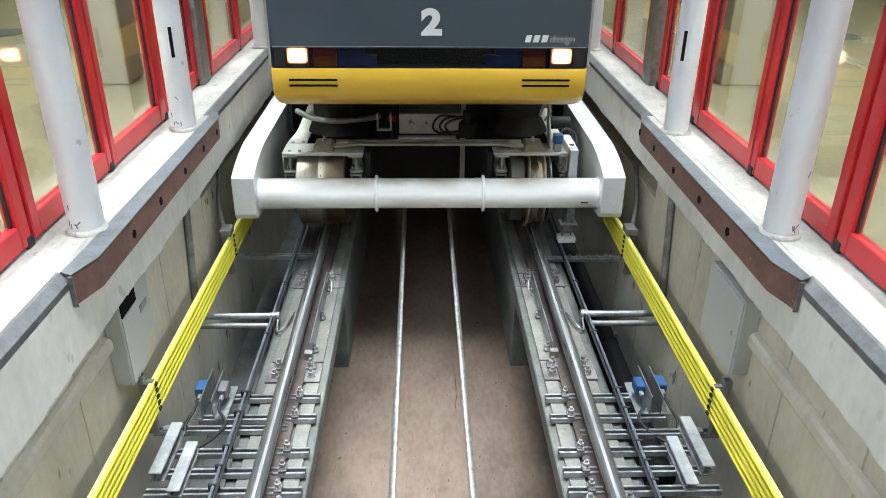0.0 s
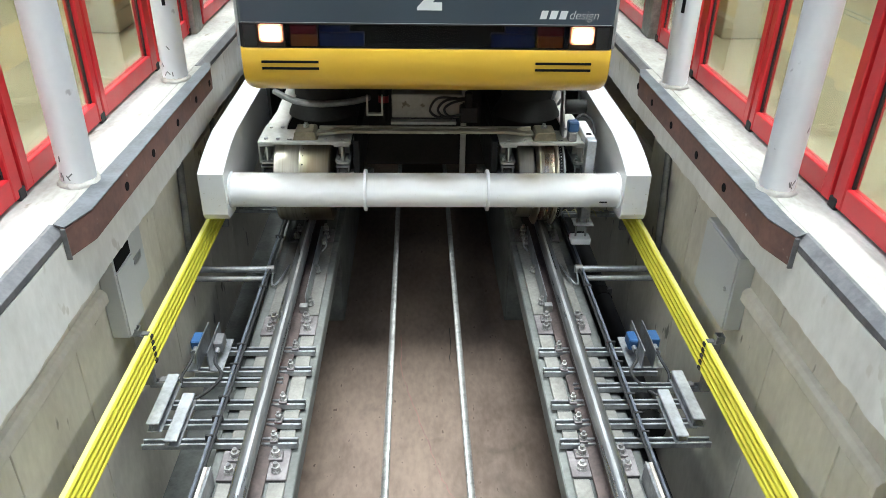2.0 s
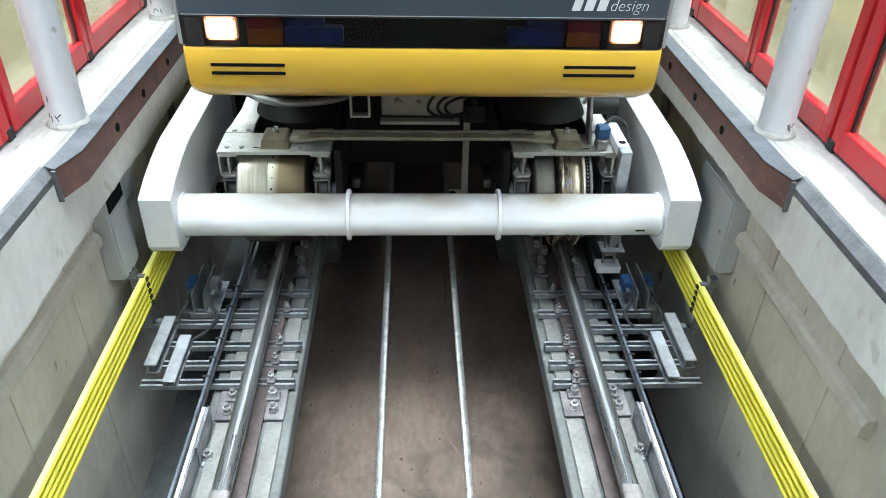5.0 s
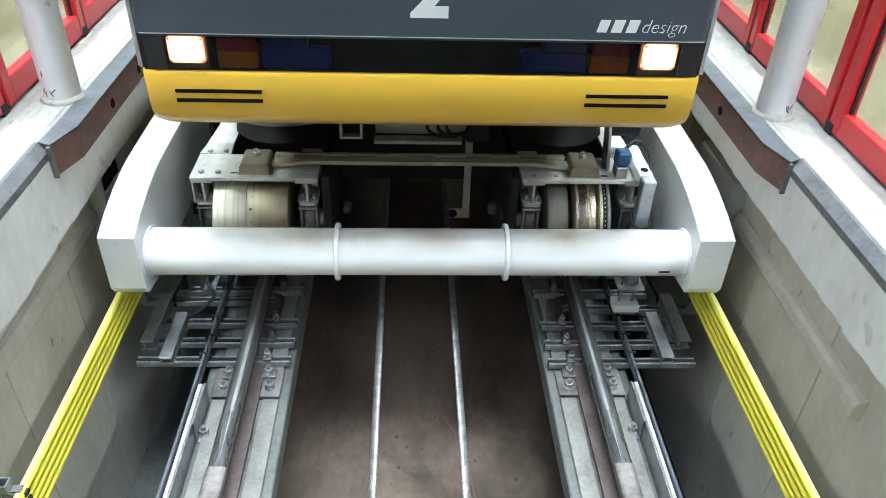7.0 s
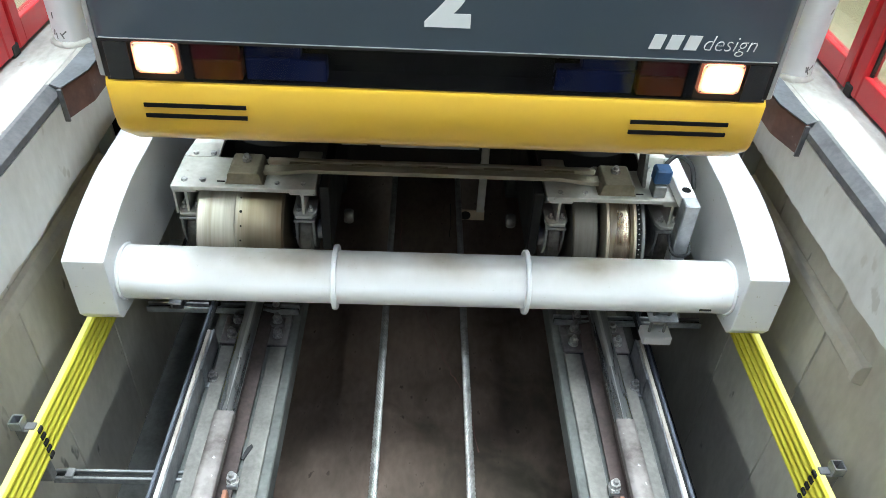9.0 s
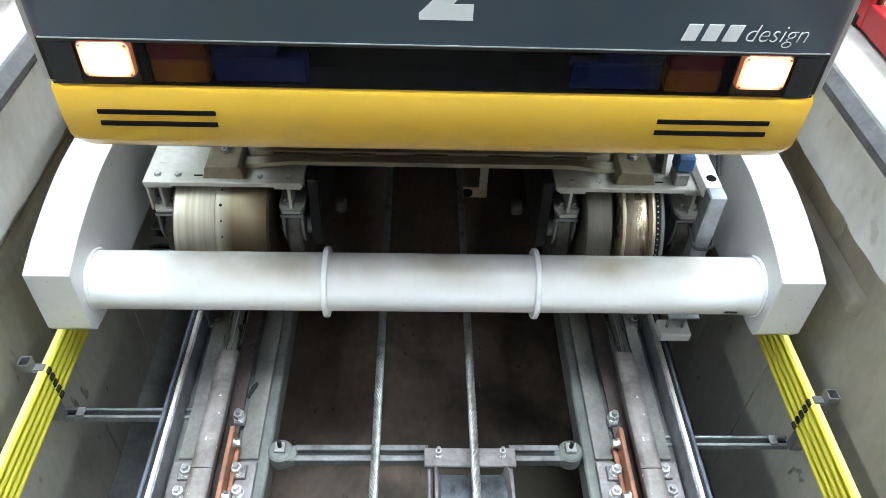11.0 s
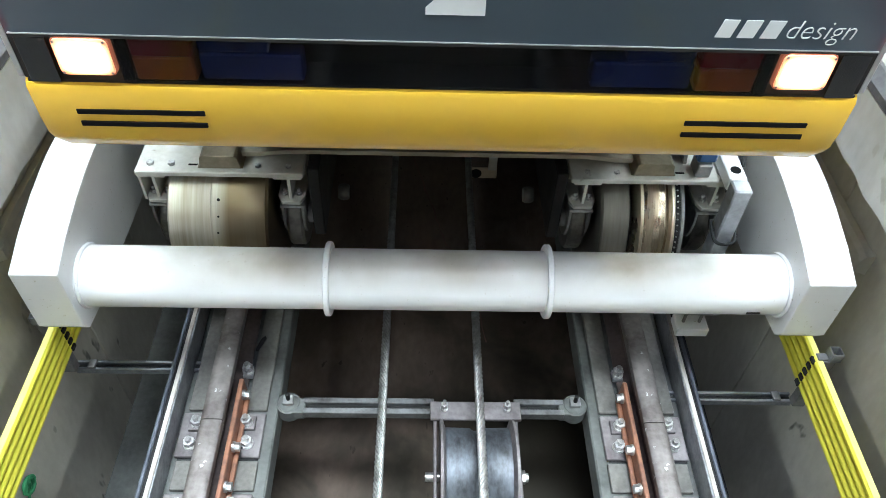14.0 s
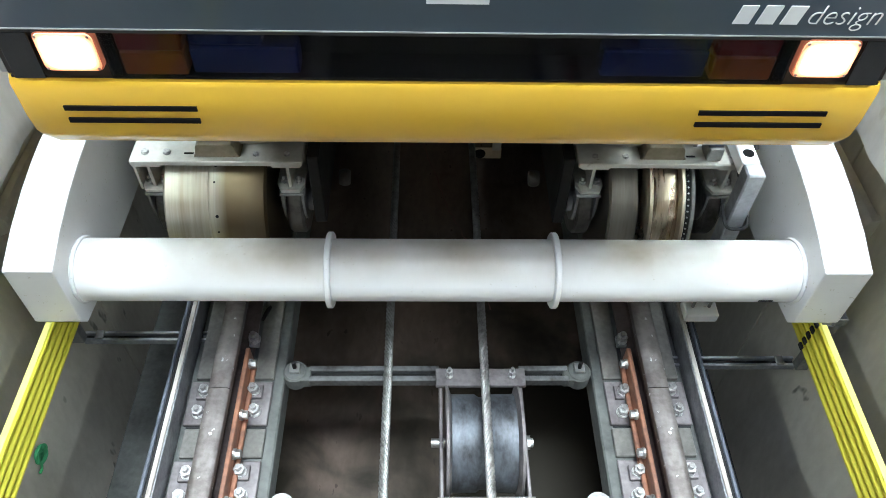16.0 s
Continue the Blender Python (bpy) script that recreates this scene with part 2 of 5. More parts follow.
nt.links.new(az_.outputs[0], mx_.inputs[1])
rim.color_ramp.elements[0].position, rim.color_ramp.elements[1].position = 0.2, 1.0
rim.color_ramp.elements[0].color, rim.color_ramp.elements[1].color = (1.0, 0.74, 0.5, 1), (0.085, 0.018, 0.006, 1)
rim.color_ramp.elements.new(0.6).color = (0.34, 0.12, 0.045, 1)
nt.links.new(mx_.outputs[0], rim.inputs[0])
nt.links.new(rim.outputs[0], nt.nodes["Principled BSDF"].inputs["Emission Color"])
# glow of the lamps added out of view over the platforms
FILL_LAMP = glow("fill_lamp_glow", (0.92, 1.0, 0.98), 12.5)
GREY_CABLE = mat("blue_grey_cable", (0.13, 0.145, 0.175), (0.07, 0.078, 0.095), 0.35, scale=9, fine=60, bump=0.05)
WORN_EDGE = mat("worn_pale_edge", (0.66, 0.62, 0.58), (0.3, 0.26, 0.23), 0.55, 0.2, scale=9, fine=60, bump=0.2, streak=(1, 0.4, 1), contrast=0.36)
GREEN = mat("green_twine", (0.05, 0.3, 0.12), (0.03, 0.2, 0.08), 0.6, bump=0.02)

def overlay(m, axis, stops, second, noise_amount=0.25, noise_scale=6.0, top=0.9):
    """Mixes a second colour into a material along one of its object axes, with a ragged edge."""
    nt = m.node_tree
    b = nt.nodes["Principled BSDF"]
    was = b.inputs["Base Color"].links[0].from_socket
    tc, sp, nz = nt.nodes.new("ShaderNodeTexCoord"), nt.nodes.new("ShaderNodeSeparateXYZ"), nt.nodes.new("ShaderNodeTexNoise")
    nt.links.new(tc.outputs["Object"], sp.inputs[0])
    nt.links.new(tc.outputs["Object"], nz.inputs["Vector"])
    nz.inputs["Scale"].default_value, nz.inputs["Detail"].default_value = noise_scale, 5
    mr, ad, mx = nt.nodes.new("ShaderNodeMapRange"), nt.nodes.new("ShaderNodeMath"), nt.nodes.new("ShaderNodeMix")
    mr.inputs["From Min"].default_value, mr.inputs["From Max"].default_value, mr.inputs["To Max"].default_value = *stops, top
    nt.links.new(sp.outputs[axis], mr.inputs["Value"])
    ad.operation, ad.use_clamp = "MULTIPLY", True
    ramp = nt.nodes.new("ShaderNodeMapRange")
    ramp.inputs["From Min"].default_value, ramp.inputs["From Max"].default_value = 0.5 - noise_amount, 0.5 + noise_amount
    nt.links.new(nz.outputs["Fac"], ramp.inputs["Value"])
    nt.links.new(mr.outputs[0], ad.inputs[0])
    nt.links.new(ramp.outputs[0], ad.inputs[1])
    mx.data_type = "RGBA"
    mx.inputs["B"].default_value = (*second, 1)
    nt.links.new(ad.outputs[0], mx.inputs["Factor"])
    nt.links.new(was, mx.inputs["A"])
    nt.links.new(mx.outputs["Result"], b.inputs["Base Color"])


# browner half of the roller wheel, dust plus painted shade on the bumper pipe
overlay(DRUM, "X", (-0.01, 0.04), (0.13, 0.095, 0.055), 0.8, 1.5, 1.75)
PIPE_PAINT = mat("dusty_shaded_white_paint", (0.88, 0.885, 0.89), (0.82, 0.825, 0.83), 0.32, scale=3, fine=25, bump=0.03, coat=0.25, contrast=0.7, spots=70, spot_col=(0.74, 0.73, 0.7))
overlay(PIPE_PAINT, "Z", (0.425, 0.487), (0.26, 0.2, 0.11), 0.25, 3.0, 0.9)

# grease and painted car shade darken the pit floor round the rope sheave
nt = FLOOR.node_tree
bsdf = nt.nodes["Principled BSDF"]
plain = bsdf.inputs["Base Color"].links[0].from_socket
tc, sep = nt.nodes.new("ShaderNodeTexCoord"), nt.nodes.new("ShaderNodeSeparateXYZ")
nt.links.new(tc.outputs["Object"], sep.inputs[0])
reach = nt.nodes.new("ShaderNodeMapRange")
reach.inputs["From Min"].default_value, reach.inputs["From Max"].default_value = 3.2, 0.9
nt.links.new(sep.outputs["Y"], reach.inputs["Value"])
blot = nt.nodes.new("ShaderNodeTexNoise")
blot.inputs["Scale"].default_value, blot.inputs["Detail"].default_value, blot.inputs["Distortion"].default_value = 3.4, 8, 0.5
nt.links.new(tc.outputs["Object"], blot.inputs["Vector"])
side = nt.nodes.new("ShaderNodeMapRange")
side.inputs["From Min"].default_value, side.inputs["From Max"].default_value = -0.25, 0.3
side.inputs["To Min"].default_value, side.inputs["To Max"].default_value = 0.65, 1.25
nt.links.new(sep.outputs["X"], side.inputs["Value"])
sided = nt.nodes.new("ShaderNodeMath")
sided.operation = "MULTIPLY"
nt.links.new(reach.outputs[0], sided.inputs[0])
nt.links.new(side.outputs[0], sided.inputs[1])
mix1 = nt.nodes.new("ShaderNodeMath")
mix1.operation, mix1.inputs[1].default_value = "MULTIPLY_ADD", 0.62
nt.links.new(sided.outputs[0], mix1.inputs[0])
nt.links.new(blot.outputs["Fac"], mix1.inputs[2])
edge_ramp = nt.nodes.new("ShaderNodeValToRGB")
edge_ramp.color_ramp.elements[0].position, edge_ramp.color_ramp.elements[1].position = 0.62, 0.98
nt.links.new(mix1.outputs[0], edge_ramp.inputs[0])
grease_and_shade = nt.nodes.new("ShaderNodeMix")
grease_and_shade.data_type = "RGBA"
grease_and_shade.inputs["B"].default_value = (0.03, 0.026, 0.019, 1)
nt.links.new(edge_ramp.outputs[0], grease_and_shade.inputs["Factor"])
nt.links.new(plain, grease_and_shade.inputs["A"])
nt.links.new(grease_and_shade.outputs["Result"], bsdf.inputs["Base Color"])
dull = bsdf.inputs["Roughness"].links[0].from_socket
sheen = nt.nodes.new("ShaderNodeMix")
sheen.inputs["B"].default_value = 0.42
nt.links.new(edge_ramp.outputs[0], sheen.inputs["Factor"])
nt.links.new(dull, sheen.inputs["A"])
nt.links.new(sheen.outputs["Result"], bsdf.inputs["Roughness"])

# ---- mesh tools ----
ORIGIN = {}


def box(bm, x0, x1, y0, y1, z0, z1, bev=0.0, turn=None, seg=1):
    m = Matrix.Translation(((x0 + x1) / 2, (y0 + y1) / 2, (z0 + z1) / 2)) @ Matrix.Diagonal((abs(x1 - x0), abs(y1 - y0), abs(z1 - z0), 1))
    vs = bmesh.ops.create_cube(bm, size=1, matrix=(turn or Matrix()) @ m)["verts"]
    if bev:
        es = list({e for v in vs for e in v.link_edges})
        bmesh.ops.bevel(bm, geom=es, offset=bev, segments=seg, affect="EDGES", profile=0.5)
    return bm


def cyl(bm, a, b, r, seg=20, r2=None, ends=True):
    a, b = Vector(a), Vector(b)
    q = (b - a).to_track_quat("Z", "Y").to_matrix().to_4x4()
    bmesh.ops.create_cone(bm, cap_ends=ends, segments=seg, radius1=r, radius2=r if r2 is None else r2, depth=(b - a).length, matrix=Matrix.Translation((a + b) / 2) @ q)
    return bm


def prism(bm, outline, axis, lo, hi, bev=0.0):
    """A straight body with that outline, from lo to hi along axis; the outline gives the other two coordinates in order."""
    def at(p, s):
        c = list(p)
        c.insert("xyz".index(axis), s)
        return c
    a = [bm.verts.new(at(p, lo)) for p in outline]
    b = [bm.verts.new(at(p, hi)) for p in outline]
    n = len(outline)
    fs = [bm.faces.new(a), bm.faces.new(b[::-1])]
    for i in range(n):
        fs.append(bm.faces.new((a[i], b[i], b[(i + 1) % n], a[(i + 1) % n])))
    bmesh.ops.recalc_face_normals(bm, faces=fs)
    if bev:
        bmesh.ops.bevel(bm, geom=list({e for f in fs for e in f.edges}), offset=bev, segments=2, affect="EDGES", profile=0.5)
    return bm


def tube(bm, pts, r, seg=8):
    """A bent rod through the points."""
    pts = [Vector(p) for p in pts]
    fine = []
    for i in range(len(pts) - 1):
        p0, p1, p2, p3 = pts[max(i - 1, 0)], pts[i], pts[i + 1], pts[min(i + 2, len(pts) - 1)]
        for k in range(6):
            s = k / 6
            fine.append(0.5 * ((2 * p1) + (p2 - p0) * s + (2 * p0 - 5 * p1 + 4 * p2 - p3) * s * s + (3 * p1 - p0 - 3 * p2 + p3) * s ** 3))
    fine.append(pts[-1])
    rings = []
    for i, p in enumerate(fine):
        d = (fine[min(i + 1, len(fine) - 1)] - fine[max(i - 1, 0)]).normalized()
        u = d.orthogonal().normalized() if not rings else (last - d * last.dot(d)).normalized()
        last = u
        w = d.cross(u)
        rings.append([bm.verts.new(p + r * (math.cos(2 * math.pi * k / seg) * u + math.sin(2 * math.pi * k / seg) * w)) for k in range(seg)])
    for a, b in zip(rings, rings[1:]):
        for k in range(seg):
            bm.faces.new((a[k], a[(k + 1) % seg], b[(k + 1) % seg], b[k]))
    bm.faces.new(rings[0][::-1])
    bm.faces.new(rings[-1])
    return bm


def lathe(bm, profile, centre, seg=40):
    """A body of revolution round the x axis: profile of (x, radius)."""
    cx, cy, cz = centre
    rings = [[bm.verts.new((cx + x, cy + r * math.cos(2 * math.pi * k / seg), cz + r * math.sin(2 * math.pi * k / seg))) for k in range(seg)] for x, r in profile]
    for a, b in zip(rings, rings[1:]):
        for k in range(seg):
            bm.faces.new((a[k], b[k], b[(k + 1) % seg], a[(k + 1) % seg]))
    bm.faces.new(rings[0])
    bm.faces.new(rings[-1][::-1])
    bmesh.ops.recalc_face_normals(bm, faces=bm.faces[:])
    return bm


def thing(name, loc, label, category, group="", kind=""):
    ob = new(name)
    ob.location = loc
    ob.empty_display_size = 0.1
    ORIGIN[ob.name] = Vector(loc)
    return tagged(ob, label, category, group, kind)


def part(name, bm, material, parent=None, label="", smooth=False, pivot=None):
    """Links a bmesh, given in the place's own coordinates, as one mesh object."""
    base = ORIGIN[parent.name] if parent else Vector((0, 0, 0))
    piv = Vector(pivot) if pivot is not None else base
    bmesh.ops.translate(bm, verts=bm.verts[:], vec=-piv)
    me = bpy.data.meshes.new(name)
    bm.to_mesh(me)
    bm.free()
    me.materials.append(material)
    if smooth:
        me.shade_smooth()
        me.set_sharp_from_angle(angle=radians(35))
    ob = new(name, me)
    ob.parent = parent
    ob.location = piv - base
    ORIGIN[ob.name] = piv
    if label:
        ob["label"] = label
    return ob


def piece(name, data, parent, loc, rz=0.0):
    """One more object on shared mesh data."""
    ob = new(name, data)
    ob.parent = parent
    ob.location = Vector(loc) - (ORIGIN[parent.name] if parent else Vector((0, 0, 0)))
    ob.rotation_euler = (0, 0, rz)
    return ob


def B():
    return bmesh.new()


# ---- the pit: floor, plinths, walls ----
Y0, Y1 = -1.2, 16.0
FLOOR_Z, SIDE_Z, TOP = -0.8, -0.95, 0.95
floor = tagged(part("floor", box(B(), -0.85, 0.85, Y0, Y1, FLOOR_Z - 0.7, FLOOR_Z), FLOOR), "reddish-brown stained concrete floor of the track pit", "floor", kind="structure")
for s, side in ((-1, "left"), (1, "right")):
    pl = tagged(part(f"plinth_{side}", box(box(B(), s * 0.56, s * 0.93, Y0, 4.27, -0.27, -0.165, 0.006), s * 0.56, s * 0.93, 4.271, Y1, -1.2, -0.165, 0.006), PLINTH), "long grey concrete plinth carrying one rail", "plinth", kind="structure")
    tagged(part(f"plinth_wall_{side}", box(B(), s * 0.72, s * 0.93, Y0, 4.27, -1.2, -0.271, 0.006), PLINTH), "concrete wall under the plinth", "plinth", kind="structure")
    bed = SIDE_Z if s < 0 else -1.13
    tagged(part(f"side_floor_{side}", box(B(), s * 0.85, s * 1.6, Y0, Y1, SIDE_Z - 0.5, bed), PLINTH if s < 0 else DARK_BED), "grey concrete floor of the side channel" if s < 0 else "dark floor of the deep side channel", "floor", kind="structure")
    low_edge = 0.612 if s < 0 else 0.672
    bm = box(B(), s * 1.44, s * 1.9, Y0, 4.3, SIDE_Z - 0.3, low_edge + 0.008)
    box(bm, s * 1.44, s * 1.9, 4.301, Y1, SIDE_Z - 0.3, 0.45)
    wall = tagged(part(f"wall_{side}", box(bm, s * 1.8, s * 1.9, 4.301, Y1, 0.451, low_edge + 0.008), CONCRETE), "board-marked grey concrete pit wall", "wall", kind="structure")
    for y0, y1 in ((-1.2, 0.55), (0.555, 1.86), (1.865, 2.42), (2.425, 3.48), (3.485, 4.3), (4.305, 4.9), (4.905, 7.2), (7.205, 10.5)):
        part("panel", box(B(), s * 1.42, s * 1.44, y0, y1, bed, low_edge + 0.008 if y1 < 4.302 else 0.45, 0.003), CONCRETE, wall)
    band = tagged(part(f"wall_band_{side}", box(B(), s * 1.325, s * 1.9, Y0, Y1, low_edge + 0.008, 0.899, 0.006), CONCRETE_BAND), "pale rough concrete band under the sill", "wall", kind="structure")
    rag = random.Random(11 + s)
    outline, low = [(Y1, 0.897), (Y0, 0.897)], low_edge
    for k in range(340):
        low += rag.uniform(-0.005, 0.005) + 0.25 * (low_edge - low)
        outline.append((Y0 + k * 0.03, low))
    part("paint_coat", prism(B(), outline + [(Y1, low_edge)], "x", s * 1.3205, s * 1.3245), CONCRETE_BAND, band, "pale paint coat with a chipped lower edge")
    tagged(part(f"sill_{side}", box(B(), s * 1.371, s * 1.66, Y0, Y1, 0.9, TOP, 0.004), SILL), "white painted concrete platform sill", "sill", kind="structure")
    # rounded ledge on the lower wall
    tagged(part(f"ledge_{side}", prism(prism(B(), [(s * 1.42, 0.466), (s * 1.399, 0.46), (s * 1.386, 0.444), (s * 1.384, 0.405), (s * 1.392, 0.392), (s * 1.42, 0.388)], "y", 1.62, 2.72, 0.002), [(s * 1.42, 0.474), (s * 1.39, 0.468), (s * 1.376, 0.446), (s * 1.376, 0.4), (s * 1.42, 0.38)], "y", 1.595, 1.619, 0.002), CONCRETE), "rounded concrete ledge along the wall", "ledge", kind="structure")
    angle = [(s * 1.32, 0.9), (s * 1.32, 0.926), (s * 1.356, TOP + 0.003), (s * 1.37, TOP + 0.003), (s * 1.37, 0.9)]
    tagged(part(f"edge_trim_{side}", prism(B(), angle, "y", Y0, 2.36 - 0.03 * s, 0.0015), EDGE), "dark grey chamfered steel angle along the sill edge", "trim", kind="structure")
    tagged(part(f"edge_trim_middle_{side}", box(B(), s * 1.326, s * 1.37, 2.361 - 0.03 * s, 4.409, 0.9, TOP, 0.002), SILL), "white painted edge behind the fender", "trim", kind="structure")
    tagged(part(f"edge_trim_far_{side}", prism(B(), angle, "y", 4.41, Y1, 0.0015), EDGE), "dark grey chamfered steel angle along the sill edge", "trim", kind="structure")
tagged(part("wall_end", box(B(), -1.9, 1.9, Y0 - 0.3, Y0, SIDE_Z, 1.5), CONCRETE), "plain concrete end wall of the pit", "wall", kind="structure")
tagged(part("wall_far", box(B(), -7, 7, Y1, Y1 + 0.3, SIDE_Z - 0.3, 4.2), CONCRETE), "plain concrete wall closing the far end", "wall", kind="structure")

# ---- platforms behind the glass ----
for s, side in ((-1, "left"), (1, "right")):
    tagged(part(f"platform_floor_{side}", box(B(), s * 1.66, s * 6.0, -3, Y1, 0.75, TOP - 0.004), ROOM_FLOOR), "beige tiled platform floor", "floor", kind="structure")
    tagged(part(f"platform_wall_{side}", box(B(), s * 6.0, s * 6.2, -3, Y1, 0.75, 4.2), ROOM_WALL), "cream plastered platform wall", "wall", kind="structure")
    tagged(part(f"ceiling_{side}", box(B(), s * 1.5, s * 6.2, -3, Y1, 3.5, 3.7), CEIL), "white ceiling over the platform", "ceiling", kind="structure")
    tagged(part(f"header_beam_{side}", box(B(), s * 1.5, s * 1.66, -3, Y1, 3.1, 3.5, 0.01), COLUMN), "pale painted beam over the glass doors", "beam", kind="structure")
    for x in (3.40, 3.49):
        tagged(part("guide_line", box(B(), s * x - 0.012, s * x + 0.012, -3, 12, TOP - 0.004, TOP, 0.001), SILL, pivot=(s * x, 4, TOP)), "thin white guide line on the platform floor", "guide line", "guide lines")
    cover = thing("floor_cover", (s * 3.9, 7.1, TOP), "round dark metal cover in the platform floor", "floor cover", "floor covers")
    part("lid", cyl(B(), (s * 3.9, 7.1, TOP - 0.003), (s * 3.9, 7.1, TOP + 0.002), 0.2, 32), EDGE, cover)
    # unseen lamps, added to brighten the platforms and the pit walls
    for y in (-0.8, 1.2, 3.2, 5.2, 7.2, 9.2):
        lamp = thing("fill_lamp", (s * 2.7, y, 3.48), "long unseen lamp added to light the platform and pit walls", "lamp", "platform lamps")
        part("housing", box(B(), s * 2.7 - 0.17, s * 2.7 + 0.17, y - 0.75, y + 0.75, 3.44, 3.499, 0.01), ALU, lamp)
        part("diffuser", box(B(), s * 2.7 - 0.15, s * 2.7 + 0.15, y - 0.72, y + 0.72, 3.42, 3.438), FILL_LAMP, lamp)
for s in (-1, 1):
    pil = thing("pilaster", (s * 2.2, 5.3, TOP), "cream plastered pilaster on the platform", "pilaster", "pilasters")
    part("shaft", box(B(), s * 2.07, s * 2.37, 5.18, 5.48, TOP - 0.003, 3.499, 0.008), ROOM_WALL, pil)
# slabs and back wall out of view, added to limit the sky's light
tagged(part("far_sky_block", box(B(), -1.5, 1.5, 7.6, Y1, 3.5, 3.7), CEIL), "unseen slab added to block the sky over the far track", "ceiling", kind="structure")
tagged(part("near_sky_block", box(B(), -1.5, 1.5, -3, -0.9, 3.5, 3.7), CEIL), "unseen white slab added to block the sky over the near track", "ceiling", kind="structure")
tagged(part("unseen_back_wall", box(B(), -6.2, 6.2, -3.3, -3.0, 0.75, 3.5), ROOM_WALL), "unseen cream wall added behind the viewpoint to shape the light", "wall", kind="structure")
tagged(part("floor_behind", box(B(), -1.66, 1.66, -3, Y0 - 0.3, 0.75, 0.945), ROOM_FLOOR), "beige tiled floor behind the pit", "floor", kind="structure")

# ---- columns, beams and glass doors on the sill ----
def column(x, y):
    c = thing("column", (x, y, TOP), "pale grey painted round steel column on the sill", "column", "sill columns")
    part("shaft", cyl(B(), (x, y, TOP + 0.012), (x, y, 3.5), 0.068, 40), COLUMN, c, smooth=True)
    bm = B()
    prof = [(0.0, 0.081), (0.007, 0.08), (0.013, 0.075), (0.02, 0.066)]
    lump = random.Random(int(y * 1000))
    wob = [lump.uniform(-0.002, 0.005) for _ in range(36)]
    rings = [[bm.verts.new((x + (r + wob[a] * (r > 0.07)) * math.cos(a * math.pi / 18), y + (r + wob[a] * (r > 0.07)) * math.sin(a * math.pi / 18), TOP + 0.001 + z + wob[a - 5] * (z > 0))) for a in range(36)] for z, r in prof]
    for a, b in zip(rings, rings[1:]):
        for k in range(36):
            bm.faces.new((a[k], a[(k + 1) % 36], b[(k + 1) % 36], b[k]))
    part("collar", bm, SILL, c, "thick painted weld collar", smooth=True)
    return c


for s in (-1, 1):
    for y in (2.735, 4.11, 6.45):
        c = column(s * 1.405, y - 0.032 * s)
        if y == 4.11:
            turn = pose(s * 1.405, y - 0.032 * s, 0, 0, 0, -s * (17 if s < 0 else 38))
            part("black_strip", box(B(), -0.009, 0.009, -0.0702, -0.066, 1.365, 1.525, turn=turn), BLACK, c, "black adhesive strip")


def fender(s):
    f = thing("fender_beam", (s * 1.3, 3.4, 0.84), "brown painted timber fender beam bolted along the sill edge", "fender beam", "fender beams")
    e = -0.035 * s
    out = [(s * 1.321, 2.33 + e), (s * 1.306, 2.33 + e), (s * 1.264, 2.47 + e), (s * 1.262, 4.3 + e), (s * 1.29, 4.41 + e), (s * 1.321, 4.41 + e)]
    part("beam", prism(B(), out, "z", 0.832, 0.948, 0.004), BROWN, f)
    top = [(s * 1.345, 2.44 + e), (s * 1.352, 2.35 + e), (s * 1.304, 2.325 + e), (s * 1.26, 2.47 + e), (s * 1.258, 4.3 + e), (s * 1.287, 4.415 + e), (s * 1.322, 4.415 + e)]
    part("cover_sheet", prism(B(), top, "z", 0.9535, 0.9575), ZINC_SHEET, f, "bent zinc cover sheet")
    part("end_plate", box(B(), s * 1.301, s * 1.3195, 2.32 + e, 2.3285 + e, 0.826, 0.95, 0.0015), EDGE, f, "grey steel end plate")
    for y in (2.86, 3.22, 3.62, 3.98, 4.28):
        part("bolt_hole", cyl(B(), (s * 1.266, y, 0.885), (s * 1.2605, y, 0.885), 0.019, 16), BLACK, f, "dark sunk bolt hole")
    return f


for s in (-1, 1):
    fender(s)


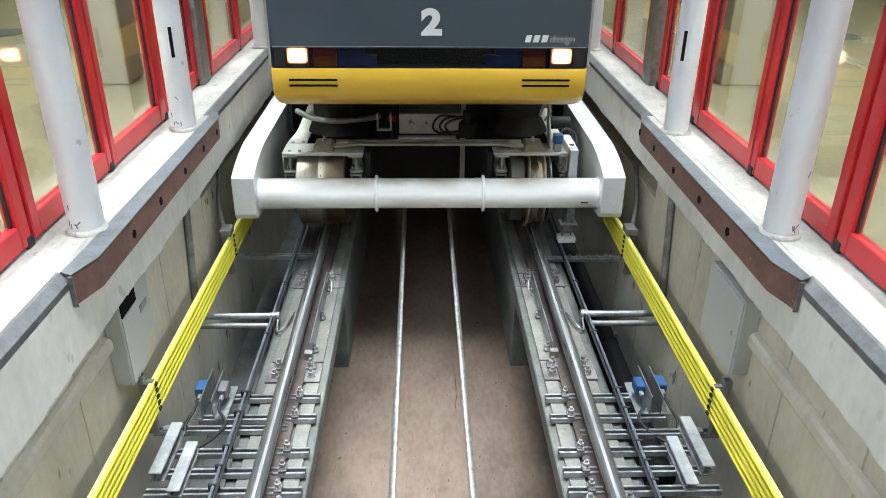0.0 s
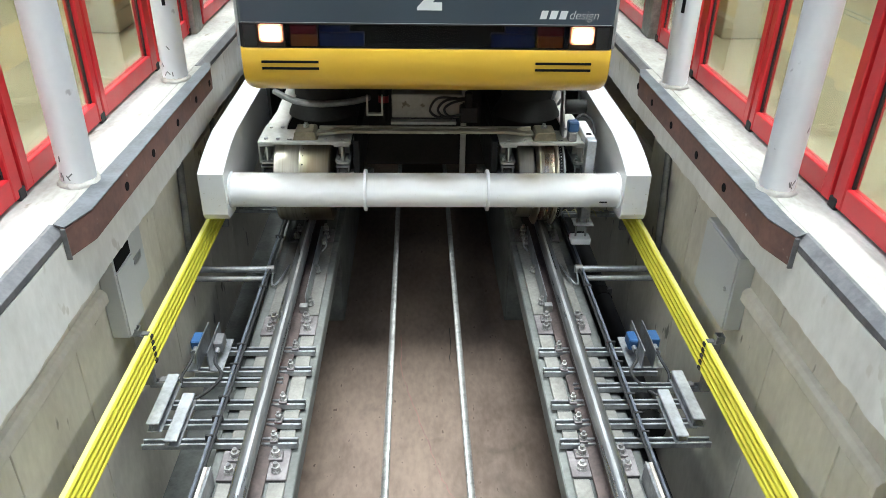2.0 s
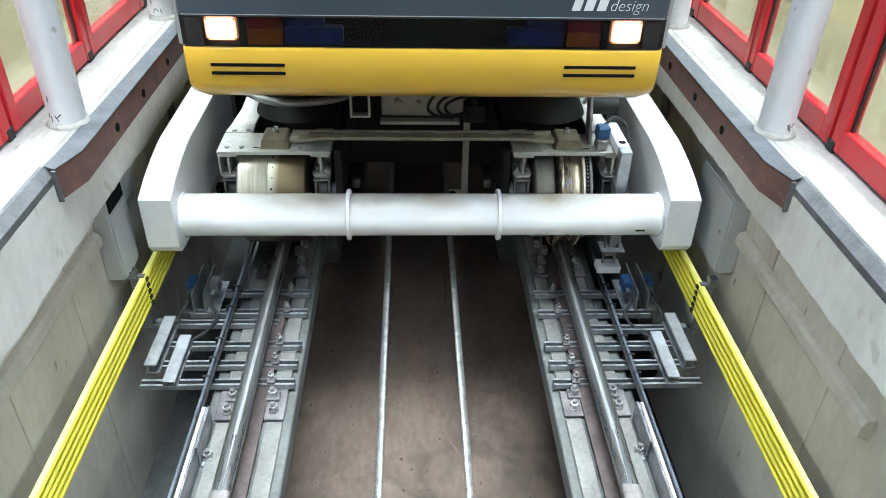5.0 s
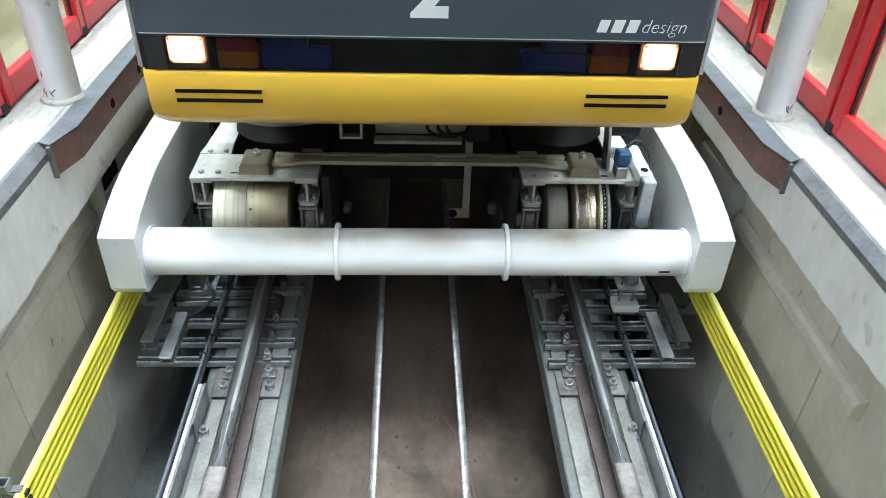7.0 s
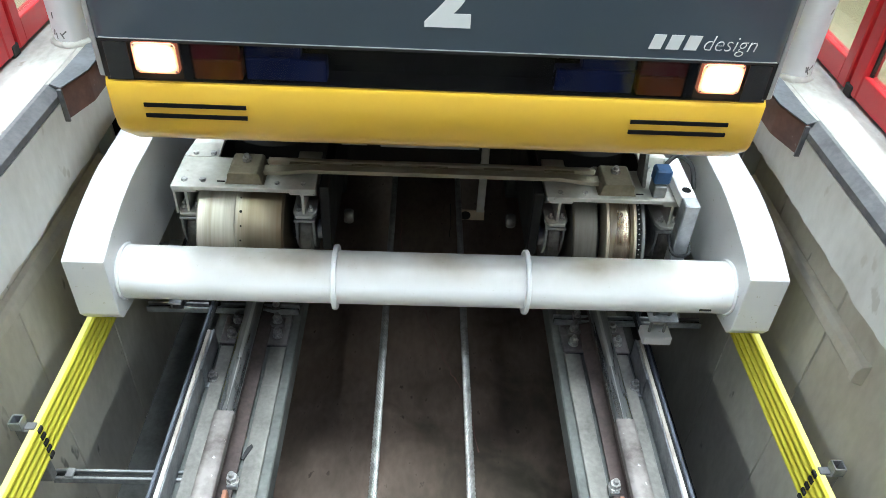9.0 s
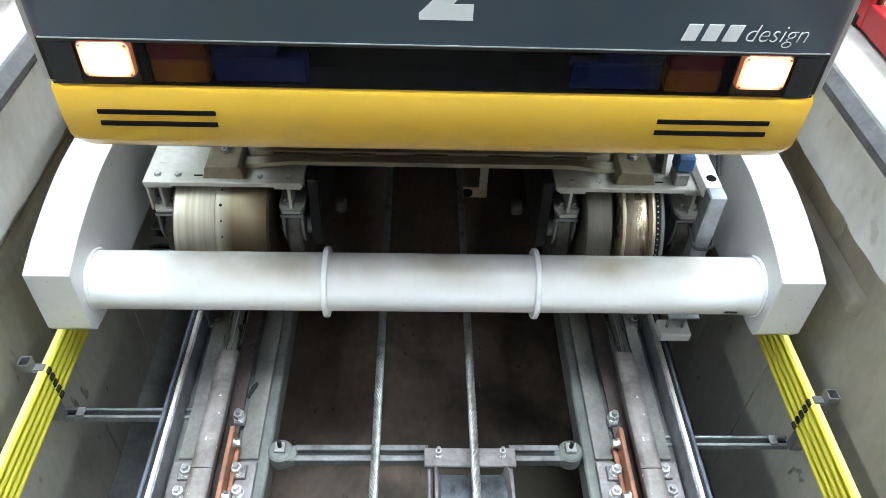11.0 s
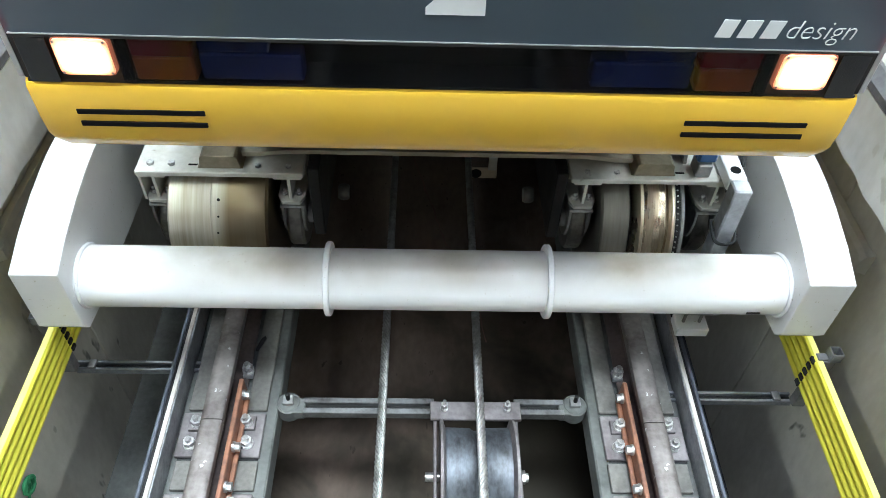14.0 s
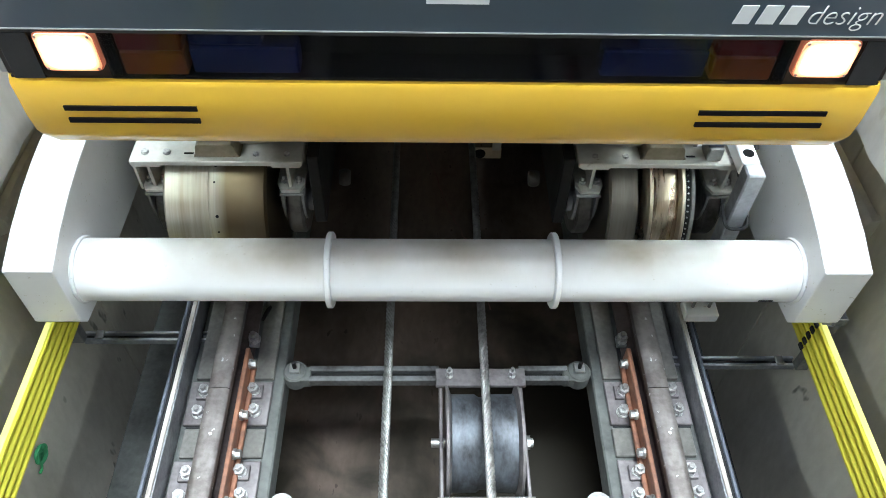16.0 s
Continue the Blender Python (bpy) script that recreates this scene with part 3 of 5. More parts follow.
def door_panel(s, y0, y1, wide0=0.045, wide1=0.045, off=0.0):
    """One red-framed glass leaf between y0 and y1."""
    y0, y1 = y0 - 0.035 * s, y1 - 0.035 * s
    x, t = s * (1.58 + off), 0.024
    xa, xb = x - t, x + t
    d = thing("glass_door", (x, (y0 + y1) / 2, TOP), "closed red-framed glass platform door", "glass door", "platform doors")
    z0, z1 = TOP + 0.012, 3.08
    part("bottom_rail", box(B(), xa, xb, y0 + wide0, y1 - wide1, z0, z0 + 0.095, 0.004), RED, d)
    part("top_rail", box(B(), xa, xb, y0 + wide0, y1 - wide1, z1 - 0.1, z1, 0.004), RED, d)
    part("stile", box(B(), xa - 0.003, xb + 0.003, y0, y0 + wide0, z0, z1, 0.005), RED, d)
    part("stile", box(B(), xa - 0.003, xb + 0.003, y1 - wide1, y1, z0, z1, 0.005), RED, d)
    part("gasket", box(box(B(), x - 0.006, x + 0.006, y0 + wide0, y0 + wide0 + 0.008, z0 + 0.096, z1 - 0.101), x - 0.006, x + 0.006, y1 - wide1 - 0.012, y1 - wide1, z0 + 0.096, z1 - 0.101), RUBBER, d)
    pane = part("pane", box(B(), x - 0.004, x + 0.004, y0 + wide0 + 0.009, y1 - wide1 - 0.013, z0 + 0.096, z1 - 0.101), GLASS, d)
    pane.visible_shadow = False
    part("foot_block", box(B(), xa - 0.008, xb + 0.006, y1 - 0.04, y1 + 0.012, TOP + 0.001, z0 + 0.035, 0.004), RUBBER, d, "black rubber foot block")
    return d


for s in (-1, 1):
    door_panel(s, -0.9, 0.02)
    door_panel(s, 0.04, 0.88)
    door_panel(s, 0.9, 1.72, 0.05, 0.05)
    door_panel(s, 1.75, 2.585, 0.05, 0.07)
    door_panel(s, 2.61, 3.425, 0.06, 0.05)
    door_panel(s, 3.44, 4.29, 0.05, 0.1)
    door_panel(s, 4.40, 5.12, 0.05, 0.06, 0.03)
    door_panel(s, 5.36, 6.3, 0.05, 0.06)
    door_panel(s, 6.33, 7.3, 0.05, 0.06)
    door_panel(s, 7.33, 8.3, 0.05, 0.06)
    post = thing("door_post", (s * 1.585, 5.23, TOP), "brushed grey metal post between the doors", "post", "door posts")
    part("body", box(B(), s * 1.545, s * 1.63, 5.15, 5.33, TOP + 0.001, 3.1, 0.006), STEEL, post)

# ---- rails on their plinths ----
NUT = B()
cyl(NUT, (0, 0, 0), (0, 0, 0.004), 0.022, 18)
cyl(NUT, (0, 0, 0.004), (0, 0, 0.009), 0.021, 14)
cyl(NUT, (0, 0, 0.009), (0, 0, 0.029), 0.0195, 6)
cyl(NUT, (0, 0, 0.029), (0, 0, 0.046), 0.0105, 10)
nut_mesh = bpy.data.meshes.new("bolt")
NUT.to_mesh(nut_mesh)
NUT.free()
nut_mesh.materials.append(BOLT)
CLIP = B()
box(CLIP, -0.03, 0.03, -0.026, 0.026, 0, 0.014, 0.002)
clip_mesh = bpy.data.meshes.new("clip")
CLIP.to_mesh(clip_mesh)
CLIP.free()
clip_mesh.materials.append(PLATE)

TIES = (4.33, 3.31, 2.30, 1.28, 0.98, 5.4, 6.5, 7.6, 0.3)
for s, side in ((-1, "left"), (1, "right")):
    g = s * 0.742
    rail = thing("rail", (g, 3, -0.16), "long steel track rail, polished head and rusty flanks", "rail", "rails")
    head = [(g - 0.034, -0.034), (g - 0.034, -0.013)]
    head += [(g + k * 0.034, -0.0058 * k * k - 0.0068 * abs(k) ** 5) for k in (-0.97, -0.9, -0.8, -0.65, -0.45, -0.2, 0, 0.2, 0.45, 0.65, 0.8, 0.9, 0.97)]
    head += [(g + 0.034, -0.013), (g + 0.034, -0.034)]
    def along(pts, y0, y1):
        bm = B()
        prism(bm, [(p[0], p[1]) for p in pts], "y", y0, y1)
        return bm
    part("head", along(head, 1.741, Y1), RAIL_TOP, rail, "bright polished rail head", smooth=True)
    flat = [(g - 0.036, -0.034), (g - 0.036, -0.006), (g - 0.03, -0.0012), (g - 0.015, 0.0), (g + 0.015, 0.0), (g + 0.03, -0.0012), (g + 0.036, -0.006), (g + 0.036, -0.034)]
    part("head_end", along(flat, Y0, 1.255), RAIL_OLD, rail, "dull brown worn rail head", smooth=True)
    part("head_joint", along(flat, 1.258, 1.74), RAIL_OLD, rail, "dull brown worn rail head", smooth=True)
    wear = B()
    rim = [(g + k * 0.036 * 0.8, -0.0058 * (0.8 * k) ** 2 + 0.0006) for k in (-1, -0.5, 0, 0.5, 1)]
    rows = [[wear.verts.new((g - s * 0.006 * (1 - q) + (x - g) * q, y, z - 0.0002)) for x, z in rim] for y, q in ((1.9995, 0.25), (1.95, 0.26), (1.88, 0.24), (1.81, 0.16), (1.745, 0.04))]
    for a, b in zip(rows, rows[1:]):
        for k in range(4):
            wear.faces.new((a[k], a[k + 1], b[k + 1], b[k]))
    # running band: polish, with the highlight along the head painted as a strip
    band = B()
    rows = [[band.verts.new((g + x, y, z)) for x, z in ((-0.007 - s * 0.005, 0.0002), (-s * 0.005, 0.0007), (0.007 - s * 0.005, 0.0002))] for y in np.linspace(2.0, Y1, 40)]
    for a, b in zip(rows, rows[1:]):
        for k in range(2):
            band.faces.new((a[k], a[k + 1], b[k + 1], b[k]))
    part("running_band", band, RUN_BAND, rail, "narrow polished running band with its highlight painted in", smooth=True)
    part("worn_streak", wear, RUN_BAND, rail, "bright streak worn by wheels", smooth=True)
    web = [(g - 0.062, -0.148), (g - 0.062, -0.138), (g - 0.014, -0.122), (g - 0.01, -0.06), (g - 0.03, -0.035), (g + 0.03, -0.035), (g + 0.01, -0.06), (g + 0.014, -0.122), (g + 0.062, -0.138), (g + 0.062, -0.148)]
    part("web_and_foot", along(web, Y0, Y1), RAIL_SIDE, rail, "rusty brown web and foot")
    # light grout pads and steel tie plates
    for i, y in enumerate(TIES):
        tie = thing("tie_plate", (g, y, -0.16), "grey steel tie plate bolted down under the rail", "tie plate", "tie plates")
        part("plate", box(B(), g - 0.145, g + 0.145, y - 0.085, y + 0.085, -0.1615, -0.149, 0.003), PLATE, tie)
        part("pad", box(B(), g - 0.135, g + 0.14, y - 0.09, y + 0.082, -0.1645, -0.162), RUBBER, tie)
        for k, (dx, dy) in enumerate(((-0.085, 0.035), (-0.085, -0.04), (0.085, 0.04), (0.085, -0.035))):
            if k % 2 == 0:
                piece("clip", clip_mesh, tie, (g + dx, y + dy, -0.1485))
            b = piece("bolt", nut_mesh, tie, (g + dx + (0.012 if dx > 0 else -0.012) * (k % 2), y + dy, -0.1485 + (0.012 if k % 2 == 0 else 0)), 0.4 * k + i)
    ys = sorted(TIES)
    for a, b in zip([Y0] + ys, ys + [9.0]):
        if b - a > 0.25:
            for lo, hi in ((0.598, 0.668), (0.818, 0.875)):
                y0, y1 = a + 0.095, b - 0.095
                n = max(1, round((y1 - y0) / 0.8))
                for k in range(n):
                    q = tagged(part("grout_strip", box(B(), s * lo, s * hi, y0 + k * (y1 - y0) / n + 0.003, y0 + (k + 1) * (y1 - y0) / n - 0.003, -0.166, -0.150, 0.003), PAD, pivot=(s * lo, y0, -0.166)), "pale grey grout strip beside the rail foot", "grout strip", "grout strips")

# inner angle bars by the far rail stretch
for s in (-1, 1):
    a = thing("guide_angle", (s * 0.668, 3.85, -0.14), "short grey steel angle bar beside the rail", "angle bar", "angle bars")
    part("leg", box(box(B(), s * 0.664, s * 0.672, 3.44, 4.27, -0.149, -0.05, 0.002), s * 0.664, s * 0.694, 3.44, 4.27, -0.149, -0.142, 0.002), GALV, a)
    for y in (3.5, 3.85, 4.2):
        piece("bolt", nut_mesh, a, (s * 0.655, y, -0.14))
    part("end_tab", box(B(), s * 0.655, s * 0.7, 3.40, 3.438, -0.149, -0.09, 0.003), STEEL, a)
    part("cable_loop", tube(B(), [(s * 0.66, 4.2, -0.09), (s * 0.63, 4.16, -0.06), (s * 0.625, 4.1, -0.1), (s * 0.65, 4.08, -0.13)], 0.005, 8), GALV, a, "pale cable loop")

# copper-coloured bar beside the worn rail
for s in (-1, 1):
    c = thing("conductor_bar", (s * 0.685, 0.6, -0.14), "red-brown metal bar bolted beside the rail", "metal bar", "metal bars")
    part("bar", box(B(), s * 0.676, s * 0.692, -0.6, 1.45, -0.135, -0.055, 0.003), COPPER, c)
    part("flange", box(B(), s * 0.66, s * 0.676, -0.6, 1.42, -0.135, -0.118, 0.003), COPPER, c)
    for y in (1.40, 1.20, 1.06, 0.9, 0.74):
        bm = B()
        cyl(bm, (s * 0.676, y, -0.085), (s * 0.668, y, -0.085), 0.019, 16)
        cyl(bm, (s * 0.668, y, -0.085), (s * 0.652, y, -0.085), 0.0155, 6)
        part("side_bolt", bm, BOLT, c)

    part("end_clamp", box(B(), s * 0.664, s * 0.7, 1.5, 1.545, -0.139, -0.118, 0.002), GALV, c)
    piece("bolt", nut_mesh, c, (s * 0.682, 1.523, -0.118))
scrap = thing("rubber_scrap", (-0.66, 1.66, -0.15), "small torn black rubber scrap on the grout", "scrap")
part("scrap", prism(B(), [(-0.678, 1.632), (-0.668, 1.63), (-0.656, 1.66), (-0.645, 1.69), (-0.65, 1.7), (-0.664, 1.685), (-0.672, 1.66)], "z", -0.1495, -0.144), RUBBER, scrap)

# ---- cross ties under the rails ----
def channel(bm, x0, x1, y, z, w=0.042, h=0.03, lip=0.011):
    """An open strut channel across the track: two lips over a dark slot."""
    box(bm, x0, x1, y - w / 2, y - w / 2 + lip, z - h, z, 0.002)
    box(bm, x0, x1, y + w / 2 - lip, y + w / 2, z - h, z, 0.002)
    return bm


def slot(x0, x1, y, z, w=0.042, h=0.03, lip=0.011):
    """A near-black strip that paints the shade in the trough between the lips."""
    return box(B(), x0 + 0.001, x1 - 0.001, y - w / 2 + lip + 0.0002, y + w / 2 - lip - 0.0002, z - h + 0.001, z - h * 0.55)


SHORT_TIES = ((3.06, 1.2), (2.9, 1.14), (2.66, 1.22), (2.53, 1.22), (2.41, 1.24))
for s in (-1, 1):
    for y, end in (SHORT_TIES if s < 0 else [(y - 0.02, end) for y, end in SHORT_TIES]):
        t = thing("strut_channel", (s * 0.9, y, -0.13), "galvanised strut channel clamped under the rail", "strut channel", "strut channels")
        part("channel", channel(B(), s * 0.573, s * end, y, -0.118), GALV, t)
        part("slot", slot(min(s * 0.573, s * end), max(s * 0.573, s * end), y, -0.118), UNDER, t, "near-black strip painted as shade in the channel slot")
        part("clamp", box(B(), s * 0.655, s * 0.69, y - 0.022, y + 0.022, -0.117, -0.104, 0.002), PLATE, t)
        piece("bolt", nut_mesh, t, (s * 0.672, y, -0.104), y).scale = (0.75, 0.75, 0.9)
        if y < 2.8:
            part("support_block", box(B(), s * 0.60, s * 0.66, y - 0.03, y + 0.03, -0.165, -0.149), PLINTH, t)

# cast-aluminium signal magnets on the struts
for s in (-1, 1):
    for x, ya, yb, z in ((1.205, 2.46, 2.80, -0.06), (1.105, 2.37, 2.68, -0.075)):
        m = thing("track_magnet", (s * x, (ya + yb) / 2, -0.115), "grey cast-aluminium track magnet on a strut frame", "track magnet", "track magnets")
        part("body", box(B(), s * x - 0.028, s * x + 0.028, ya, yb, z - 0.012, z, 0.004), ALU, m)
        part("web", box(B(), s * x - 0.02, s * x - 0.012, ya + 0.01, yb - 0.01, -0.117, z - 0.0125), GALV, m)
        part("foot_flange", box(B(), s * x - 0.032, s * x + 0.032, ya + 0.005, yb - 0.005, -0.1175, -0.112, 0.002), GALV, m)
    # switches on a bracket
    sw = thing("limit_switch", (s * 1.13, 3.0, -0.117), "blue and black limit switches on a galvanised bracket", "limit switch", "limit switches")
    part("bracket", box(box(B(), s * 1.115, s * 1.121, 2.88, 3.14, -0.116, -0.005, 0.002), s * 1.115, s * 1.18, 2.88, 3.14, -0.1165, -0.111, 0.002), GALV, sw)
    part("bracket", box(box(B(), s * 1.06, s * 1.066, 2.88, 3.14, -0.116, -0.005, 0.002), s * 1.0, s * 1.06, 2.88, 3.14, -0.1165, -0.111, 0.002), GALV, sw)
    part("switch_box", box(B(), s * 1.122, s * 1.172, 2.985, 3.07, -0.075, -0.015, 0.005), BLUE, sw, "blue switch housing")
    part("switch_box", box(B(), s * 1.014, s * 1.059, 2.975, 3.06, -0.075, -0.015, 0.005), BLUE if s > 0 else EDGE, sw, "dark switch housing" if s < 0 else "blue switch housing")
    part("gland", cyl(B(), (s * 1.147, 2.983, -0.05), (s * 1.147, 2.95, -0.052), 0.012, 12), GALV, sw)
    part("gland", cyl(B(), (s * 1.037, 2.973, -0.05), (s * 1.037, 2.94, -0.052), 0.012, 12), GALV, sw)
    part("cable", tube(B(), [(s * 1.147, 2.955, -0.052), (s * 1.15, 2.88, -0.06), (s * 1.18, 2.82, -0.1), (s * 1.17, 2.78, -0.13)], 0.008, 8), RUBBER, sw)
    part("cable", tube(B(), [(s * 1.037, 2.945, -0.052), (s * 1.03, 2.88, -0.06), (s * 0.99, 2.82, -0.09), (s * 1.04, 2.76, -0.13), (s * 1.12, 2.7, -0.15)], 0.008, 8), RUBBER, sw)

# long struts that carry the yellow conductor line
for s in (-1, 1):
    for y in ((4.66, 2.82, 1.565) if s < 0 else (4.60, 2.76, 1.455)):
        t = thing("long_strut", (s * 1.1, y, -0.13), "galvanised strut channel reaching out to the conductor line", "strut channel", "long struts")
        part("channel", channel(B(), s * (0.70 if y < 4 else 0.78), s * 1.33, y, -0.152 if y < 2 else -0.118), GALV, t)
        xa, xb = sorted((s * (0.70 if y < 4 else 0.78), s * 1.33))
        part("slot", slot(xa, xb, y, -0.152 if y < 2 else -0.118), UNDER, t, "near-black strip painted as shade in the channel slot")
        part("end_clip", box(B(), s * 1.255, s * 1.285, y - 0.019, y + 0.019, -0.1515 if y < 2 else -0.1175, -0.143 if y < 2 else -0.109, 0.002), STEEL, t)
    ps = thing("pipe_strut", (s * 1.15, 3.81, -0.12), "pair of galvanised pipes from rail to wall", "pipe strut", "pipe struts")
    part("pipe", cyl(B(), (s * 0.94, 3.81, -0.1), (s * 1.42, 3.81, -0.1), 0.02, 16), GALV, ps, smooth=True)
    part("pipe", cyl(B(), (s * 0.94, 3.75, -0.13), (s * 1.42, 3.75, -0.13), 0.017, 16), STEEL, ps, smooth=True)
    part("end_fitting", cyl(B(), (s * 0.9, 3.81, -0.1), (s * 0.945, 3.81, -0.1), 0.026, 14), STEEL, ps, smooth=True)
    part("wall_flange", box(B(), s * 1.395, s * 1.419, 3.72, 3.87, -0.2, -0.04, 0.004), STEEL, ps)
    part("hose", tube(B(), [(s * 0.91, 3.8, -0.11), (s * 0.9, 3.7, -0.14), (s * 0.86, 3.72, -0.12), (s * 0.83, 3.9, -0.13)], 0.006, 8), GALV, ps, "pale thin hose")

# yellow five-pole conductor line along the wall
XC = 1.284
for s in (-1, 1):
    line = thing("conductor_line", (s * XC, 3, 0.05), "bright yellow five-pole conductor line on brackets", "conductor line", "conductor lines")
    for k in range(5):
        z = 0.155 - 0.034 * k
        prof = [(s * (XC - 0.012), z - 0.004), (s * (XC - 0.012), z + 0.005), (s * (XC - 0.006), z + 0.012), (s * (XC + 0.012), z + 0.012), (s * (XC + 0.012), z - 0.012), (s * (XC - 0.006), z - 0.012)]
        part("conductor", prism(B(), prof, "y", Y0, 14), YELLOW_BAR, line)
    # strong light on the upper face, painted as a pale strip
    part("lit_top_strip", box(B(), s * (XC - 0.0075), s * (XC + 0.013), Y0, 14, 0.1672, 0.1695, 0.0008), YELLOW_LIT, line, "pale yellow strip painted as the brightly lit top edge")
    for y in ((4.39, 2.80, 1.525) if s < 0 else (4.35, 2.72, 1.41)):
        br = part("bracket", box(B(), s * (XC + 0.014), s * (XC + 0.06), y - 0.018, y + 0.018, -0.118, 0.168, 0.003), STEEL, line)
        hook = B()
        for x0, x1, ya, yb in ((0.031, 0.036, -0.02, 0.02), (0.065, 0.07, -0.02, 0.02), (0.0362, 0.0648, -0.02, -0.015), (0.0362, 0.0648, 0.015, 0.02)):
            box(hook, s * (XC + x0), s * (XC + x1), y + ya, y + yb, 0.169, 0.207, 0.001)
        part("hook_tube", hook, GALV, line, "open square tube of the bracket")
        part("clip_head", box(B(), s * (XC - 0.004), s * (XC + 0.03), y - 0.014, y + 0.014, 0.1697, 0.177, 0.002), EDGE, line)
        for k in range(5):
            part("clip", box(B(), s * (XC - 0.017), s * (XC - 0.0065), y - 0.014, y + 0.014, 0.145 - 0.034 * k, 0.1635 - 0.034 * k, 0.003), RUBBER, line, "black plastic clip")
    feed = thing("feed_conduit", (s * 1.42, 4.5, 0.3), "grey flexible conduit feeding the conductor line", "conduit", "conduits")
    part("hose", tube(B(), [(s * 1.41, 4.75, 0.5), (s * 1.40, 4.6, 0.3), (s * 1.35, 4.45, 0.23), (s * 1.31, 4.36, 0.21)], 0.016, 10), STEEL, feed, smooth=True)
    part("terminal_box", box(B(), s * 1.265, s * 1.335, 4.30, 4.40, 0.187, 0.235, 0.006), STEEL, feed)
    vp = thing("wall_conduit", (s * 1.4, 3.83, 0.3), "vertical galvanised pipe on the wall", "pipe", "wall pipes")
    part("pipe", cyl(B(), (s * 1.398, 3.85, -0.05), (s * 1.398, 3.95, 0.6), 0.021, 16), STEEL, vp, smooth=True)

# wall cabinets
cb = thing("wall_cabinet", (-1.4, 2.93, 0.2), "flat grey sheet-metal cabinet with two doors on the wall", "cabinet")
part("body", box(B(), -1.419, -1.342, 2.74, 2.935, 0.19, 0.6, 0.004), CABINET, cb)
part("door", box(B(), -1.3415, -1.335, 2.746, 2.93, 0.196, 0.52, 0.002), CABINET, cb)
part("window", box(B(), -1.3415, -1.337, 2.75, 2.925, 0.53, 0.595, 0.002), BLACK, cb, "dark upper opening")
part("side_panel", box(B(), -1.419, -1.36, 2.94, 3.13, 0.27, 0.615, 0.004), CABINET, cb)
part("nameplate", box(B(), -1.3595, -1.357, 2.99, 3.08, 0.42, 0.46, 0.001), ALU, cb)
cb = thing("wall_cabinet", (1.4, 2.93, 0.2), "closed pale grey sheet-metal cabinet on the wall", "cabinet")
part("body", box(B(), 1.342, 1.419, 2.72, 3.12, 0.23, 0.61, 0.004), CABINET, cb)
part("door", box(B(), 1.335, 1.3415, 2.726, 3.114, 0.236, 0.604, 0.002), CABINET, cb)
part("lock", cyl(B(), (1.335, 2.78, 0.42), (1.33, 2.78, 0.42), 0.01, 12), BOLT, cb)

# cables and steel channel outside the rails
for s in (-1, 1):
    cab = thing("track_cable", (s * 0.93, 3, -0.1), "pair of black cables strapped along the track", "cable", "track cables")
    part("cable", tube(B(), [(s * 0.925, 14, -0.09), (s * 0.925, 8, -0.09), (s * 0.92, 5, -0.09), (s * 0.925, 3, -0.092), (s * 0.927, 2.0, -0.082), (s * 0.929, 1.0, -0.08), (s * 0.93, Y0, -0.08)], 0.0075, 8), RUBBER, cab, smooth=True)
    part("cable", tube(B(), [(s * 0.945, 14, -0.09), (s * 0.945, 8, -0.09), (s * 0.94, 5, -0.09), (s * 0.945, 3, -0.092), (s * 0.945, 2.0, -0.088), (s * 0.947, 1.0, -0.086), (s * 0.948, Y0, -0.086)], 0.0075, 8), GREY_CABLE, cab, smooth=True)
    for y in (3.06, 2.9, 2.66, 2.53, 2.41):
        part("cable_tie", box(B(), s * 0.918, s * 0.968, y - 0.006, y + 0.006, -0.118, -0.08, 0.003), RUBBER, cab)
    for y in (4.2, 3.6):
        part("cable_tie", box(B(), s * 0.908, s * 0.958, y - 0.006, y + 0.006, -0.104, -0.08, 0.003), RUBBER, cab)
    ch = thing("cable_channel", (s * 0.9, 1, -0.13), "long galvanised steel channel beside the rail", "steel channel", "steel channels")
    part("upright", box(B(), s * 0.894, s * 0.901, Y0, 2.2, -0.163, -0.055, 0.002), GALV, ch)
    part("top_flange", box(B(), s * 0.9015, s * 0.917, Y0, 2.2, -0.064, -0.053, 0.002), WORN_EDGE, ch)
    part("end_bracket", box(box(B(), s * 0.85, s * 0.8935, 1.98, 2.06, -0.163, -0.156, 0.002), s * 0.886, s * 0.8935, 1.98, 2.2, -0.156, -0.05, 0.002), GALV, ch)
    piece("bolt", nut_mesh, ch, (s * 0.868, 2.02, -0.156))

CARRIER = mat("stained_carrier_steel", (0.27, 0.277, 0.285), (0.09, 0.087, 0.083), 0.45, 0.75, scale=7, fine=60, bump=0.08, contrast=0.4)
SHEAVE_MAT = mat("scuffed_sheave_steel", (0.19, 0.21, 0.24), (0.06, 0.061, 0.065), 0.48, 0.75, scale=9, fine=50, bump=0.06, streak=(2, 1, 1), contrast=0.4)
# black drain pipe clamped to the foot of one wall
drain = thing("drain_pipe", (1.35, 4.5, -0.88), "black plastic drain pipe clamped to the foot of the wall", "pipe")
part("pipe", cyl(B(), (1.353, 3.25, -0.884), (1.353, 6.5, -0.884), 0.064, 24), RUBBER, drain, smooth=True)
